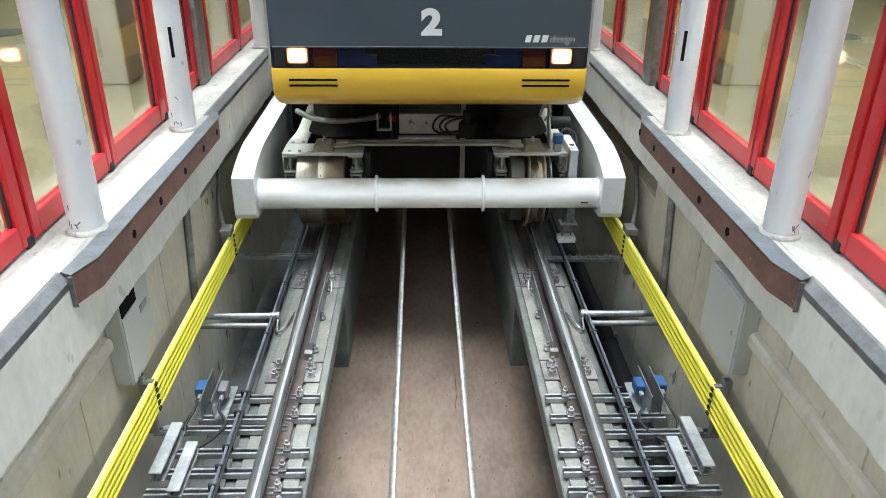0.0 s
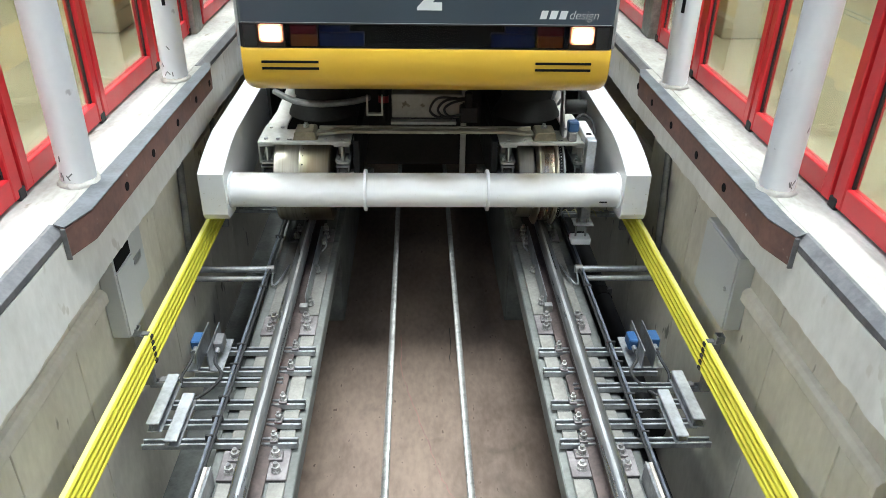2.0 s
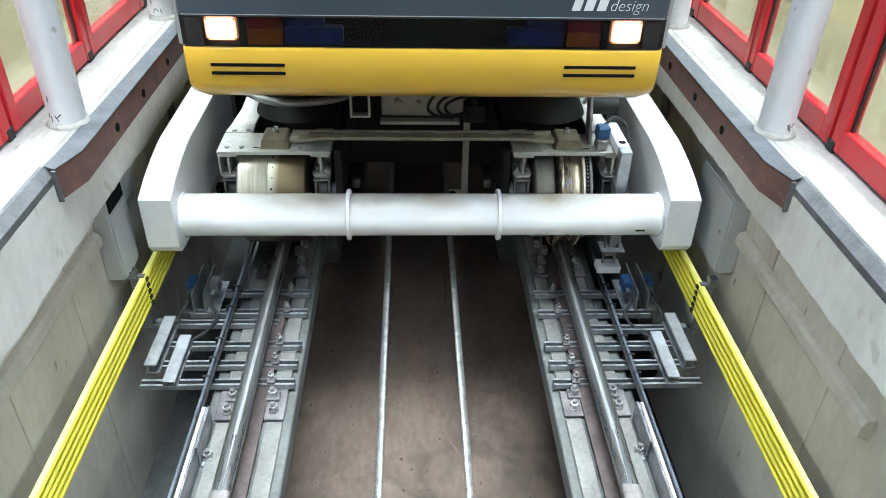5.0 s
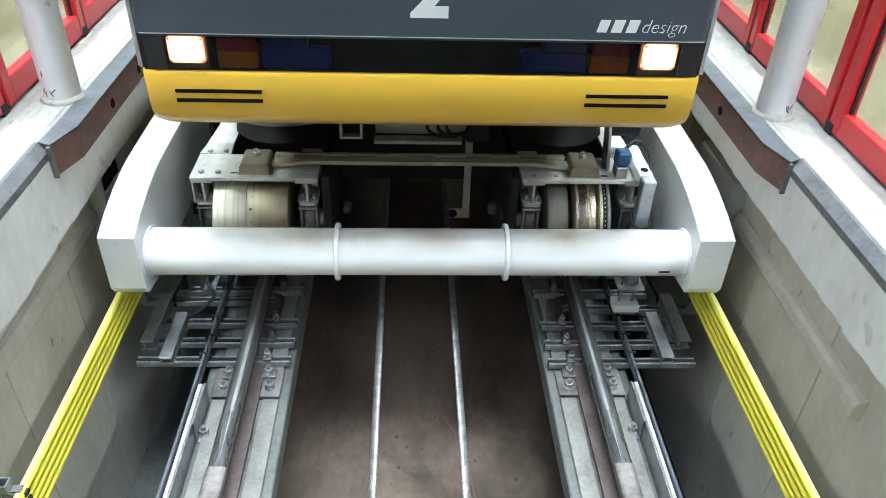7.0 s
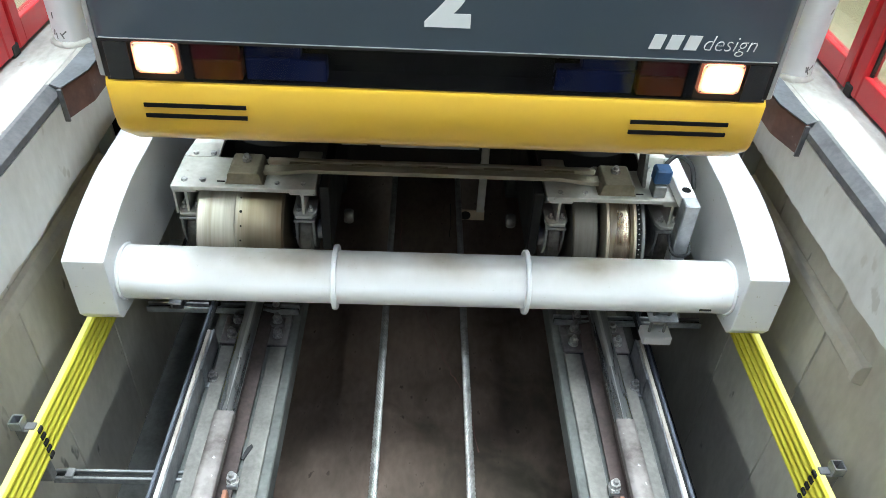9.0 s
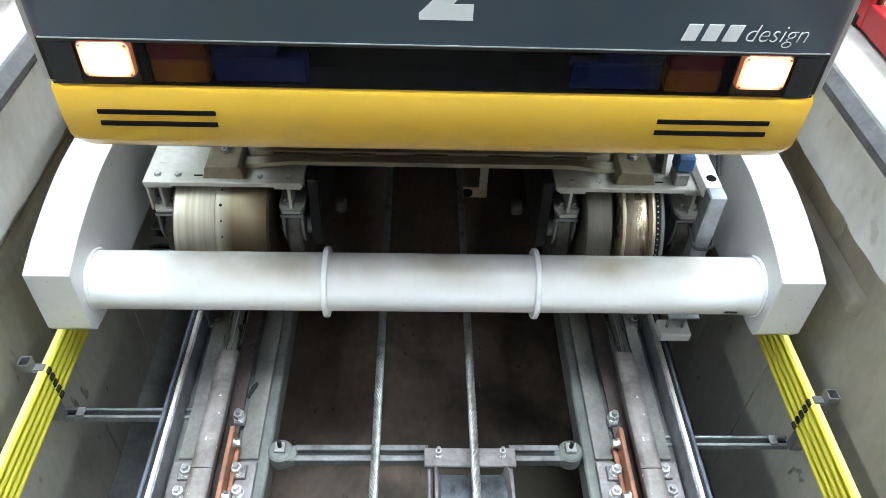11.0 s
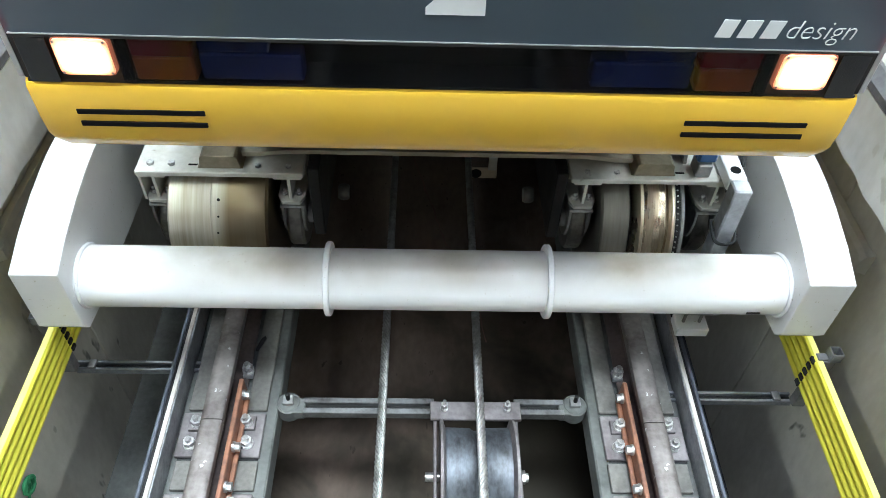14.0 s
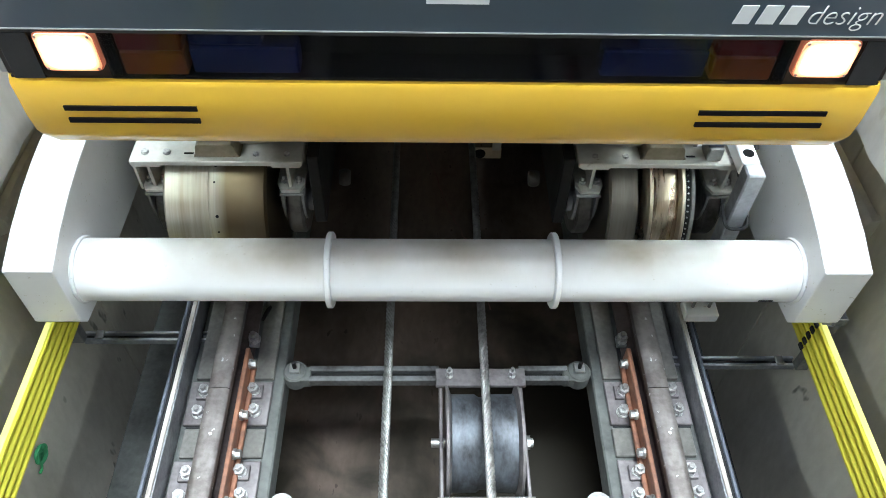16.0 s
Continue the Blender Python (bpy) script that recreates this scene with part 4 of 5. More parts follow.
for y in (3.3, 4.7):
    bm = B()
    for a, b, r in ((-0.05, 0.05, 0.0665), (-0.055, -0.045, 0.069), (0.045, 0.055, 0.069)):
        cyl(bm, (1.353, y + a, -0.884), (1.353, y + b, -0.884), r, 24)
    part("coupling", bm, UNDER, drain, "dark pipe coupling", smooth=True)
    part("clamp", box(B(), 1.39, 1.421, y - 0.02, y + 0.02, -0.96, -0.81, 0.003), STEEL, drain)

# rope rollers: cross channel, feet and the grooved sheave
bar = thing("sheave_carrier", (0, 1.33, -0.13), "galvanised cross channel on round bolted feet", "cross channel")
for x0, x1 in ((-0.47, 0.0), (0.29, 0.47)):
    part("channel", channel(B(), x0, x1, 1.395, -0.14, 0.064, 0.035, 0.022), CARRIER, bar)
    part("slot", slot(x0, x1, 1.395, -0.14, 0.064, 0.035, 0.022), UNDER, bar, "near-black strip painted as shade in the channel slot")
for x in (-0.523, 0.512):
    bm = cyl(B(), (x, 1.405, -0.2), (x, 1.405, -0.146), 0.044, 28)
    cyl(bm, (x, 1.405, -0.146), (x, 1.405, -0.14), 0.044, 28, 0.037)
    inner = x - math.copysign(0.06, x)
    box(bm, min(x, inner), max(x, inner), 1.366, 1.426, -0.19, -0.143, 0.004)
    part("foot", bm, PLINTH, bar, "rounded dark grey bearing foot", smooth=True)
    part("square_nut", box(B(), x - 0.019, x + 0.019, 1.391, 1.429, -0.1395, -0.126, 0.002), STEEL, bar)
    part("stud", cyl(B(), (x, 1.41, -0.1255), (x, 1.41, -0.092), 0.0075, 10), UNDER, bar, "dark threaded stud")
bar2 = thing("sheave_carrier", (0, 0.89, -0.13), "galvanised cross channel on round bolted feet", "cross channel")
for x0, x1 in ((-0.47, 0.0), (0.29, 0.47)):
    part("channel", channel(B(), x0, x1, 0.89, -0.12, 0.064, 0.035, 0.022), CARRIER, bar2)
    part("slot", slot(x0, x1, 0.89, -0.12, 0.064, 0.035, 0.022), UNDER, bar2, "near-black strip painted as shade in the channel slot")
for x in (-0.505, 0.505):
    part("foot", cyl(B(), (x, 0.895, -0.2), (x, 0.895, -0.105), 0.042, 22), STEEL, bar2, "round grey bearing foot", smooth=True)
    piece("bolt", nut_mesh, bar2, (x, 0.895, -0.105))
SH = (0.146, 1.14, -0.175)
sf = thing("sheave_cradle", (0.146, 1.11, -0.2), "dark steel cradle that holds the rope sheave", "sheave cradle")
for x in (0.004, 0.288):
    part("side_plate", box(B(), x - 0.006, x + 0.006, 0.86, 1.37, -0.2, -0.115, 0.003), PLATE, sf)
part("cross_plate", box(B(), -0.014, 0.306, 1.318, 1.39, -0.113, -0.098, 0.003), PLATE, sf)
part("cross_plate", box(B(), -0.012, 0.304, 0.86, 0.92, -0.113, -0.098, 0.003), PLATE, sf)
for x in (0.035, 0.257):
    for y in (1.36, 0.89):
        piece("bolt", nut_mesh, sf, (x, y, -0.098)).scale = (0.62, 0.62, 1.1)
part("axle", cyl(cyl(B(), (-0.03, SH[1], SH[2]), (0.322, SH[1], SH[2]), 0.016, 14), (0.296, SH[1], SH[2]), (0.312, SH[1], SH[2]), 0.024, 6), BOLT, sf)
sheave = thing("rope_sheave", SH, "worn grey steel rope sheave with flanged rims", "rope sheave")
part("drum", lathe(B(), [(-0.108, 0.04), (-0.108, 0.166), (-0.025, 0.164), (-0.012, 0.155), (0.012, 0.155), (0.025, 0.164), (0.108, 0.166), (0.108, 0.04)], SH, 56), SHEAVE_MAT, sheave, "bare scuffed drum with a rope groove", smooth=True)
for k in (-1, 1):
    part("rim", lathe(B(), [(k * 0.109, 0.04), (k * 0.109, 0.168), (k * 0.118, 0.194), (k * 0.127, 0.192), (k * 0.127, 0.04)], SH, 56), PLATE, sheave, "dark flanged rim", smooth=True)

# wire ropes
def rope(x, z, y0, y1, r, hand):
    n, m, pitch = int((y1 - y0) / 0.009), 32, 0.145
    ys = np.linspace(y0, y1, n + 1)
    a = np.arange(m) * 2 * np.pi / m
    rad = r * (0.7 + 0.3 * np.abs(np.cos(4 * a)))
    tw = hand * 2 * np.pi * ys / pitch
    ang = a[None, :] + tw[:, None]
    v = np.stack([x + rad[None, :] * np.cos(ang), np.repeat(ys[:, None], m, 1), z + rad[None, :] * np.sin(ang)], -1).reshape(-1, 3)
    i, k = np.meshgrid(np.arange(n), np.arange(m), indexing="ij")
    f = np.stack([i * m + k, i * m + (k + 1) % m, (i + 1) * m + (k + 1) % m, (i + 1) * m + k], -1).reshape(-1, 4)
    me = bpy.data.meshes.new("wire_rope")
    me.from_pydata(v.tolist(), [], f.tolist())
    me.materials.append(ROPE)
    me.shade_smooth()
    ob = new("wire_rope", me)
    return tagged(ob, "thick twisted steel wire rope running along the track", "wire rope", "wire ropes")


rope(-0.178, 0.005, Y0, 14, 0.0155, 1)
rope(0.152, 0.005, Y0, 14, 0.0155, -1)
tw = thing("twine", (-1.4, 1.15, -0.3), "small coil of green twine on the wall", "twine")
bm = B()
tube(bm, [(-1.402 + 0.004 * math.sin(1.7 * k), 1.15 + (0.03 - 0.004 * math.sin(0.9 * k)) * math.cos(k * 1.05), -0.28 + (0.028 - 0.004 * math.sin(0.9 * k)) * math.sin(k * 1.05)) for k in range(22)], 0.006, 6)
tube(bm, [(-1.4, 1.15 + 0.01 * math.cos(k * 1.6), -0.272 + 0.01 * math.sin(k * 1.6)) for k in range(7)] + [(-1.404, 1.12, -0.32), (-1.406, 1.1, -0.325)], 0.005, 6)
part("coil", bm, GREEN, tw)

YELLOW_WIRE = mat("yellowed_wire", (0.5, 0.46, 0.25), (0.4, 0.36, 0.18), 0.5, bump=0.02)
# cracks in the pit floor
def crack(pts, w):
    bm = B()
    pts = [Vector((x, y, FLOOR_Z + 0.004)) for x, y in pts]
    rng = random.Random(5)
    fine = []
    for a, b in zip(pts, pts[1:]):
        for k in range(8):
            q = a.lerp(b, k / 8)
            fine.append((q.x + rng.uniform(-0.006, 0.006), q.y))
    rows = [(bm.verts.new((x - w * rng.uniform(0.2, 1), y, FLOOR_Z + 0.004)), bm.verts.new((x + w * rng.uniform(0.2, 1), y, FLOOR_Z + 0.004))) for x, y in fine]
    for a, b in zip(rows, rows[1:]):
        bm.faces.new((a[0], a[1], b[1], b[0]))
    return bm


part("crack", crack([(-0.167, 4.16), (-0.152, 3.68), (-0.034, 3.24), (0.065, 2.86), (0.15, 2.63), (0.24, 2.45), (0.275, 2.1)], 0.0055), BROWN, floor, "thin dark crack in the concrete")
part("crack", crack([(0.169, 4.17), (0.161, 3.75)], 0.004), UNDER, floor, "thin dark crack in the concrete")

# loose signal wire wound round the far strut
w = thing("signal_wire", (1.1, 4.6, -0.1), "loose yellowish wire wound round a strut", "wire")
part("coil", tube(B(), [(0.97 + 0.013 * k, 4.6 + 0.028 * math.cos(k * 1.3), -0.125 + 0.024 * math.sin(k * 1.3)) for k in range(22)], 0.0035, 6), YELLOW_WIRE, w)
# scuffs on the columns
for s, y in ((-1, 2.767), (-1, 4.142), (1, 2.703)):
    rng = random.Random(int(y * 100))
    for k in range(5):
        a = math.radians(-90 + s * rng.uniform(-10, 40))
        x0, y0, z0 = s * 1.405 + 0.0683 * math.cos(a), y + 0.0683 * math.sin(a), TOP + rng.uniform(0.03, 0.1 if k < 4 else 0.5)
        turn = Matrix.Translation((x0, y0, z0)) @ Matrix.Rotation(a, 4, "Z") @ Matrix.Rotation(rng.uniform(-0.9, 0.9), 4, "X")
        tagged(part("scuff_mark", box(B(), -0.0006, 0.0006, -0.0025, 0.0025, -0.012, 0.012, turn=turn), EDGE, pivot=(x0, y0, z0)), "dark scuff mark on a column", "scuff mark", "scuff marks")

# ---- the funicular car, built where it stands at the clip's start ----
CAR_Y = 4.98
car = thing("funicular_car", (0, CAR_Y, 0), "yellow and slate-grey funicular car with lit headlamps, coming up the track", "funicular car")
FY = 4.352          # front face of the body
WX = 0.925          # half width of the front
# upper body: slate front with rounded corners
def shell(bm, half, y0, y1, z0, z1, r):
    pts = []
    for k in range(7):
        a = math.pi / 2 * k / 6
        pts.append((-half + r - r * math.cos(a), y0 + r - r * math.sin(a)))
    pts += [(-x, y) for x, y in pts[::-1]]
    pts += [(half, y1), (-half, y1)]
    return prism(bm, pts, "z", z0, z1)


part("upper_body", shell(B(), WX, FY, 12.5, 1.366, 3.3, 0.035), SLATE, car, "slate-grey front panel", smooth=True)
part("side_trim", box(B(), -WX - 0.012, -WX + 0.006, FY + 0.02, FY + 0.06, 1.25, 3.2, 0.004), SILVER, car, "silver corner trim")
part("side_trim", box(B(), WX - 0.006, WX + 0.012, FY + 0.02, FY + 0.06, 1.25, 3.2, 0.004), SILVER, car, "silver corner trim")
def rounded(w, h, r, cx, cz, y0, y1):
    """A plate with rounded corners, w and h its half sizes, softened at the front edge."""
    out = []
    for qx, qz, a0 in ((1, 1, 0), (-1, 1, 90), (-1, -1, 180), (1, -1, 270)):
        out += [(cx + qx * (w - r) + r * math.cos(radians(a0 + 15 * k)), cz + qz * (h - r) + r * math.sin(radians(a0 + 15 * k))) for k in range(7)]
    bm = prism(B(), out, "y", y0, y1)
    front = [e for e in bm.edges if all(abs(v.co.y - y0) < 1e-6 for v in e.verts)]
    bmesh.ops.bevel(bm, geom=front, offset=0.0025, segments=2, affect="EDGES", profile=0.5)
    return bm


# lamp band: recess, lamps, smoked pane
part("lamp_recess", box(B(), -WX + 0.012, WX - 0.012, FY + 0.1, 12.4, 1.246, 1.365), UNDER, car, "dark recess behind the lamp band")
part("recess_shelf", box(box(B(), -WX + 0.012, WX - 0.012, FY + 0.012, FY + 0.1, 1.246, 1.252), -WX + 0.012, WX - 0.012, FY + 0.012, FY + 0.1, 1.36, 1.365), UNDER, car)
for s in (-1, 1):
    part("end_cap", box(B(), s * WX - s * 0.024, s * WX, FY + 0.02, FY + 0.12, 1.248, 1.365, 0.004), UNDER, car)
    lens = part("headlamp", rounded(0.0575, 0.0435, 0.014, s * 0.766, 1.3205, FY - 0.007, FY + 0.012), HEADLIGHT, car, "glowing warm-white headlamp", smooth=True, pivot=(s * 0.766, FY, 1.3205))
    part("lamp_bezel", rounded(0.0605, 0.0465, 0.016, s * 0.766, 1.3205, FY - 0.003, FY + 0.011), GLARE_RIM, lens, "amber lamp rim glowing as the headlamp's glare", smooth=True)
    for dx, dz in ((-1, -1), (1, -1), (-1, 1), (1, 1)):
        part("screw", cyl(B(), (s * 0.766 + dx * 0.051, FY - 0.0065, 1.3205 + dz * 0.037), (s * 0.766 + dx * 0.051, FY - 0.0085, 1.3205 + dz * 0.037), 0.003, 10), BOLT, lens)
    part("indicator", box(B(), s * 0.545, s * 0.675, FY + 0.012, FY + 0.06, 1.254, 1.312, 0.004), AMBER, car, "amber indicator lens")
    part("gap_panel", box(B(), s * 0.677, s * 0.704, FY + 0.008, FY + 0.05, 1.2535, 1.3595, 0.002), BLACK_GLOSS, car)
    part("tail_lamp", box(B(), s * 0.545, s * 0.675, FY + 0.012, FY + 0.06, 1.3125, 1.359, 0.004), RED_LENS, car, "dark red tail lamp")
    part("blue_housing", box(B(), s * 0.315, s * 0.535, FY + 0.02, FY + 0.07, 1.254, 1.318, 0.004), NAVY, car, "dark blue housing")
    part("blue_housing", box(B(), s * 0.385, s * 0.535, FY + 0.026, FY + 0.07, 1.3185, 1.358, 0.004), NAVY, car, "dark blue housing")
glassp = part("lamp_pane", box(B(), -0.6995, 0.6995, FY + 0.001, FY + 0.005, 1.252, 1.362, 0.001), SMOKE, car, "long smoked lamp-band pane")
for s in (-1, 1):
    part("lamp_pane", box(B(), s * 0.836, s * 0.9, FY + 0.001, FY + 0.005, 1.252, 1.362, 0.001), BLACK_GLOSS, car, "small black end pane")
part("seam", box(B(), -WX + 0.02, WX - 0.02, FY - 0.002, FY + 0.01, 1.364, 1.371), RUBBER, car, "thin black seam")
# the glint along the seam, painted as a silver line
part("seam_glint", box(B(), -WX + 0.02, WX - 0.02, FY - 0.003, FY + 0.006, 1.3712, 1.3735), SILVER, car, "thin silver line painted as the glint on the seam")
# yellow apron with a rolled lower edge
bm = B()
prof = [(FY, 1.246), (FY - 0.006, 1.235), (FY - 0.004, 1.15), (FY + 0.004, 1.10), (FY + 0.018, 1.068), (FY + 0.045, 1.045), (FY + 0.12, 1.005), (FY + 0.165, 0.99), (FY + 0.165, 1.246)]
xs = [-0.93, -0.92, -0.88, -0.5, 0, 0.5, 0.88, 0.92, 0.93]
drop = [0.04, 0.012, 0.0, 0, 0, 0, 0.0, 0.012, 0.04]
rows = [[bm.verts.new((x, y + q, z + (q * 0.6 if z < 1.1 else 0))) for y, z in prof] for x, q in zip(xs, drop)]
for a, b in zip(rows, rows[1:]):
    for k in range(len(prof)):
        bm.faces.new((a[k], a[(k + 1) % len(prof)], b[(k + 1) % len(prof)], b[k]))
bm.faces.new(rows[0])
bm.faces.new(rows[-1][::-1])
bmesh.ops.recalc_face_normals(bm, faces=bm.faces[:])
apron = part("apron", bm, YELLOW, car, "glossy yellow front apron", smooth=True)
for s in (-1, 1):
    part("side_skirt", box(B(), s * 0.9, s * 0.93, FY + 0.17, 12.4, 1.04, 1.245, 0.004), YELLOW, car, "yellow side skirt")
    for z in (1.181, 1.148):
        part("vent_slot", box(B(), s * 0.542, s * 0.824, FY - 0.0085, FY + 0.01, z - 0.006, z + 0.006), BLACK, apron, "black vent slot")
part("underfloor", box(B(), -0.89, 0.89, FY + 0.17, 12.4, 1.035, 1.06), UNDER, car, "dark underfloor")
# lettering
def glyph(text, size, x, z, bold):
    cu = bpy.data.curves.new("glyph", "FONT")
    cu.body, cu.size, cu.align_x, cu.extrude, cu.offset = text, size, "CENTER", 0.001, bold
    o = new("glyph", cu)
    me = bpy.data.meshes.new_from_object(o.evaluated_get(bpy.context.evaluated_depsgraph_get()))
    bpy.data.objects.remove(o)
    bm = B()
    bm.from_mesh(me)
    bmesh.ops.transform(bm, matrix=pose(x, FY - 0.0015, z, 90), verts=bm.verts[:])
    return bm


def fitted(bm, x0, x1, z0, z1):
    """Scales lettering to that width and height on the front."""
    xs, zs = [v.co.x for v in bm.verts], [v.co.z for v in bm.verts]
    for v in bm.verts:
        v.co.x = x0 + (v.co.x - min(xs)) * (x1 - x0) / (max(xs) - min(xs))
        v.co.z = z0 + (v.co.z - min(zs)) * (z1 - z0) / (max(zs) - min(zs))
    return bm


part("number", fitted(glyph("2", 0.2, 0.012, 1.428, 0.0105), -0.052, 0.068, 1.436, 1.587), LETTER, car, "pale car number")
def slant(bm, x0, x1, z0, z1, lean=0.3):
    d = (z1 - z0) * lean
    return prism(bm, [(x0, z0), (x1, z0), (x1 + d, z1), (x0 + d, z1)], "y", FY - 0.003, FY - 0.0005)


# maker's mark as three plain slanted blocks, and the word beside it
z = 1.4
for x0, x1 in ((0.546, 0.578), (0.592, 0.626), (0.64, 0.674)):
    part("emblem_shape", slant(B(), x0, x1, z, z + 0.04, 0.25), LETTER, car, "pale slanted mark")
word = glyph("design", 0.05, 0.0, 0.0, -0.0011)
bmesh.ops.transform(word, matrix=Matrix.Translation((0.768, 0, z)) @ Matrix(((1, 0, 0.25, 0), (0, 1, 0, 0), (0, 0, 1, 0), (0, 0, 0, 1))), verts=word.verts[:])
part("wordmark", fitted(word, 0.694, 0.836, 1.387, 1.441), LETTER, car, "thin pale lettering")

# dark side sheets added to keep light out from under the car
for s in (-1, 1):
    part("side_light_block", box(B(), s * 0.99, s * 1.01, 5.3, 12.4, 0.05, 1.034), UNDER, car, "dark sheet added to stop side light under the car")
# bumper: two arms and a pipe between them
TY, TZ, TR = 4.533, 0.392, 0.098
bumper = part("bumper", cyl(B(), (-1.106, TY, TZ), (1.106, TY, TZ), TR, 48), PIPE_PAINT, car, "white painted bumper pipe", smooth=True)
for x in (-0.346, 0.349):
    bm = lathe(B(), [(-0.009, 0.095), (-0.009, 0.117), (-0.006, 0.120), (0.006, 0.120), (0.009, 0.117), (0.009, 0.095)], (x, TY, TZ), 48)
    part("ring", bm, WHITE_PAINT, bumper, smooth=True)
for s in (-1, 1):
    out = [(4.402, 0.545), (4.40, 0.30), (4.425, 0.262), (4.56, 0.245), (4.64, 0.26), (4.9, 0.25), (6.2, 0.25), (6.2, 0.655), (4.84, 0.645), (4.76, 0.638), (4.65, 0.62), (4.52, 0.588)]
    bm = B()
    part("arm", prism(bm, out, "x", s * 1.108, s * 1.25, 0.004), WHITE_PAINT, bumper, "white painted bumper arm")
    weld = lathe(B(), [(-0.006, 0.09), (-0.006, 0.103), (0.0, 0.107), (0.006, 0.103), (0.006, 0.09)], (s * 1.102, TY, TZ), 40)
    part("weld_bead", weld, WHITE_PAINT, bumper, smooth=True)
part("scuff", box(B(), 0.985, 1.03, TY - TR * 0.985, TY - TR * 0.95, TZ - 0.035, TZ - 0.025, 0.002), RUBBER, bumper, "dark paint scuff")

# bogie: plates, bearings, cross bar
bogie = part("bogie_frame", box(B(), -1.0, -0.45, 4.79, 5.0, 0.575, 0.595, 0.003), BOGIE, car, "pale grey bogie frame plate")
part("frame_plate", box(B(), 0.445, 0.96, 4.79, 5.0, 0.575, 0.595, 0.003), BOGIE, bogie)
for s in (-1, 1):
    # raised frame beam going back
    arm_rows = ((1.0 if s < 0 else 0.96, 0.86, 5.002, 0.595), (0.985, 0.865, 5.1, 0.598), (0.945, 0.84, 5.2, 0.64), (0.9, 0.79, 5.36, 0.74), (0.88, 0.77, 5.5, 0.78))
    bm = B()
    rings = [[bm.verts.new((s * x, y, z - d)) for x, d in ((xo, 0), (xi, 0), (xi, 0.016), (xo, 0.016))] for xo, xi, y, z in arm_rows]
    for p, q in zip(rings, rings[1:]):
        for k in range(4):
            bm.faces.new((p[k], p[(k + 1) % 4], q[(k + 1) % 4], q[k]))
    bm.faces.new(rings[0])
    bm.faces.new(rings[-1][::-1])
    bmesh.ops.recalc_face_normals(bm, faces=bm.faces[:])
    part("rear_arm", bm, BOGIE, bogie, "pale bent arm rising behind the plate")
    # saddle for the cross bar
    sx = s * 0.722
    part("saddle", prism(B(), [(sx - 0.076, 0.596), (sx - 0.067, 0.604), (sx - 0.062, 0.638), (sx - 0.052, 0.648), (sx + 0.052, 0.648), (sx + 0.062, 0.638), (sx + 0.067, 0.604), (sx + 0.076, 0.596)], "y", 4.81, 4.95, 0.003), SADDLE, bogie)
    part("saddle_bolt", cyl(cyl(B(), (sx, 4.9, 0.648), (sx, 4.9, 0.663), 0.018, 6), (sx, 4.9, 0.663), (sx, 4.9, 0.676), 0.01, 12), BOLT, bogie)
    for x in (0.955, 0.885):
        for y in (4.83, 5.02):
            part("plate_bolt", cyl(B(), (s * x, y, 0.594), (s * x, y, 0.606), 0.012, 6), BOLT, bogie)
    for x in (0.5, 0.6):
        part("plate_bolt", cyl(B(), (s * x, 4.825, 0.594), (s * x, 4.825, 0.602), 0.01, 6), BOLT, bogie)
    part("plate_slot", box(B(), s * 0.8, s * 0.83, 4.825, 4.832, 0.5945, 0.5965), BLACK, bogie)
    # axle-box hangers each side of the wheel
    for xc in (0.955, 0.505):
        x0, x1 = s * xc - 0.035, s * xc + 0.035
        hang = part("hanger", box(B(), x0 - 0.012, x1 + 0.012, 4.8, 5.1, 0.558, 0.574, 0.003), BOGIE, bogie)
        part("hanger_web", box(box(B(), s * xc - 0.005, s * xc + 0.005, 4.812, 5.1, 0.46, 0.558), x0, x1, 4.94, 4.95, 0.46, 0.558), BOGIE, hang)
        part("hanger_foot", prism(B(), [(x0 - 0.012, 5.1), (x0 - 0.012, 4.83), (x0 + 0.004, 4.798), (x1 - 0.004, 4.798), (x1 + 0.012, 4.83), (x1 + 0.012, 5.1)], "z", 0.446, 0.46, 0.002), BOGIE, hang)
        part("rubber_pad", box(B(), x0 + 0.006, x1 - 0.006, 4.83, 5.08, 0.4325, 0.4455, 0.004), RUBBER, hang)
        box_b = part("axle_box", box(B(), x0 - 0.008, x1 + 0.008, 4.805, 5.14, 0.42, 0.432, 0.003), STEEL, bogie, "grey steel axle box")
        cheek = [(4.81, 0.419), (4.806, 0.37), (4.812, 0.325), (4.828, 0.288), (4.855, 0.262), (4.9, 0.248), (5.0, 0.245), (5.12, 0.26), (5.12, 0.419)]
        part("rib", prism(B(), cheek, "x", x0 - 0.004, x0 + 0.005, 0.001), STEEL, box_b)
        part("rib", prism(B(), cheek, "x", x1 - 0.005, x1 + 0.004, 0.001), STEEL, box_b)
        part("bearing", lathe(B(), [(-0.029, 0.02), (-0.029, 0.13), (-0.02, 0.137), (0.02, 0.137), (0.029, 0.13), (0.029, 0.02)], (s * xc, CAR_Y - 0.045, 0.3), 32), OILY, box_b, smooth=True)
        if xc < 0.6:
            part("bearing_cap", lathe(B(), [(-0.011, 0.01), (-0.011, 0.034), (-0.006, 0.04), (0.011, 0.04), (0.011, 0.01)], (s * (xc - 0.052), CAR_Y - 0.11, 0.345), 24), STEEL, box_b, "round steel bearing cap", smooth=True)
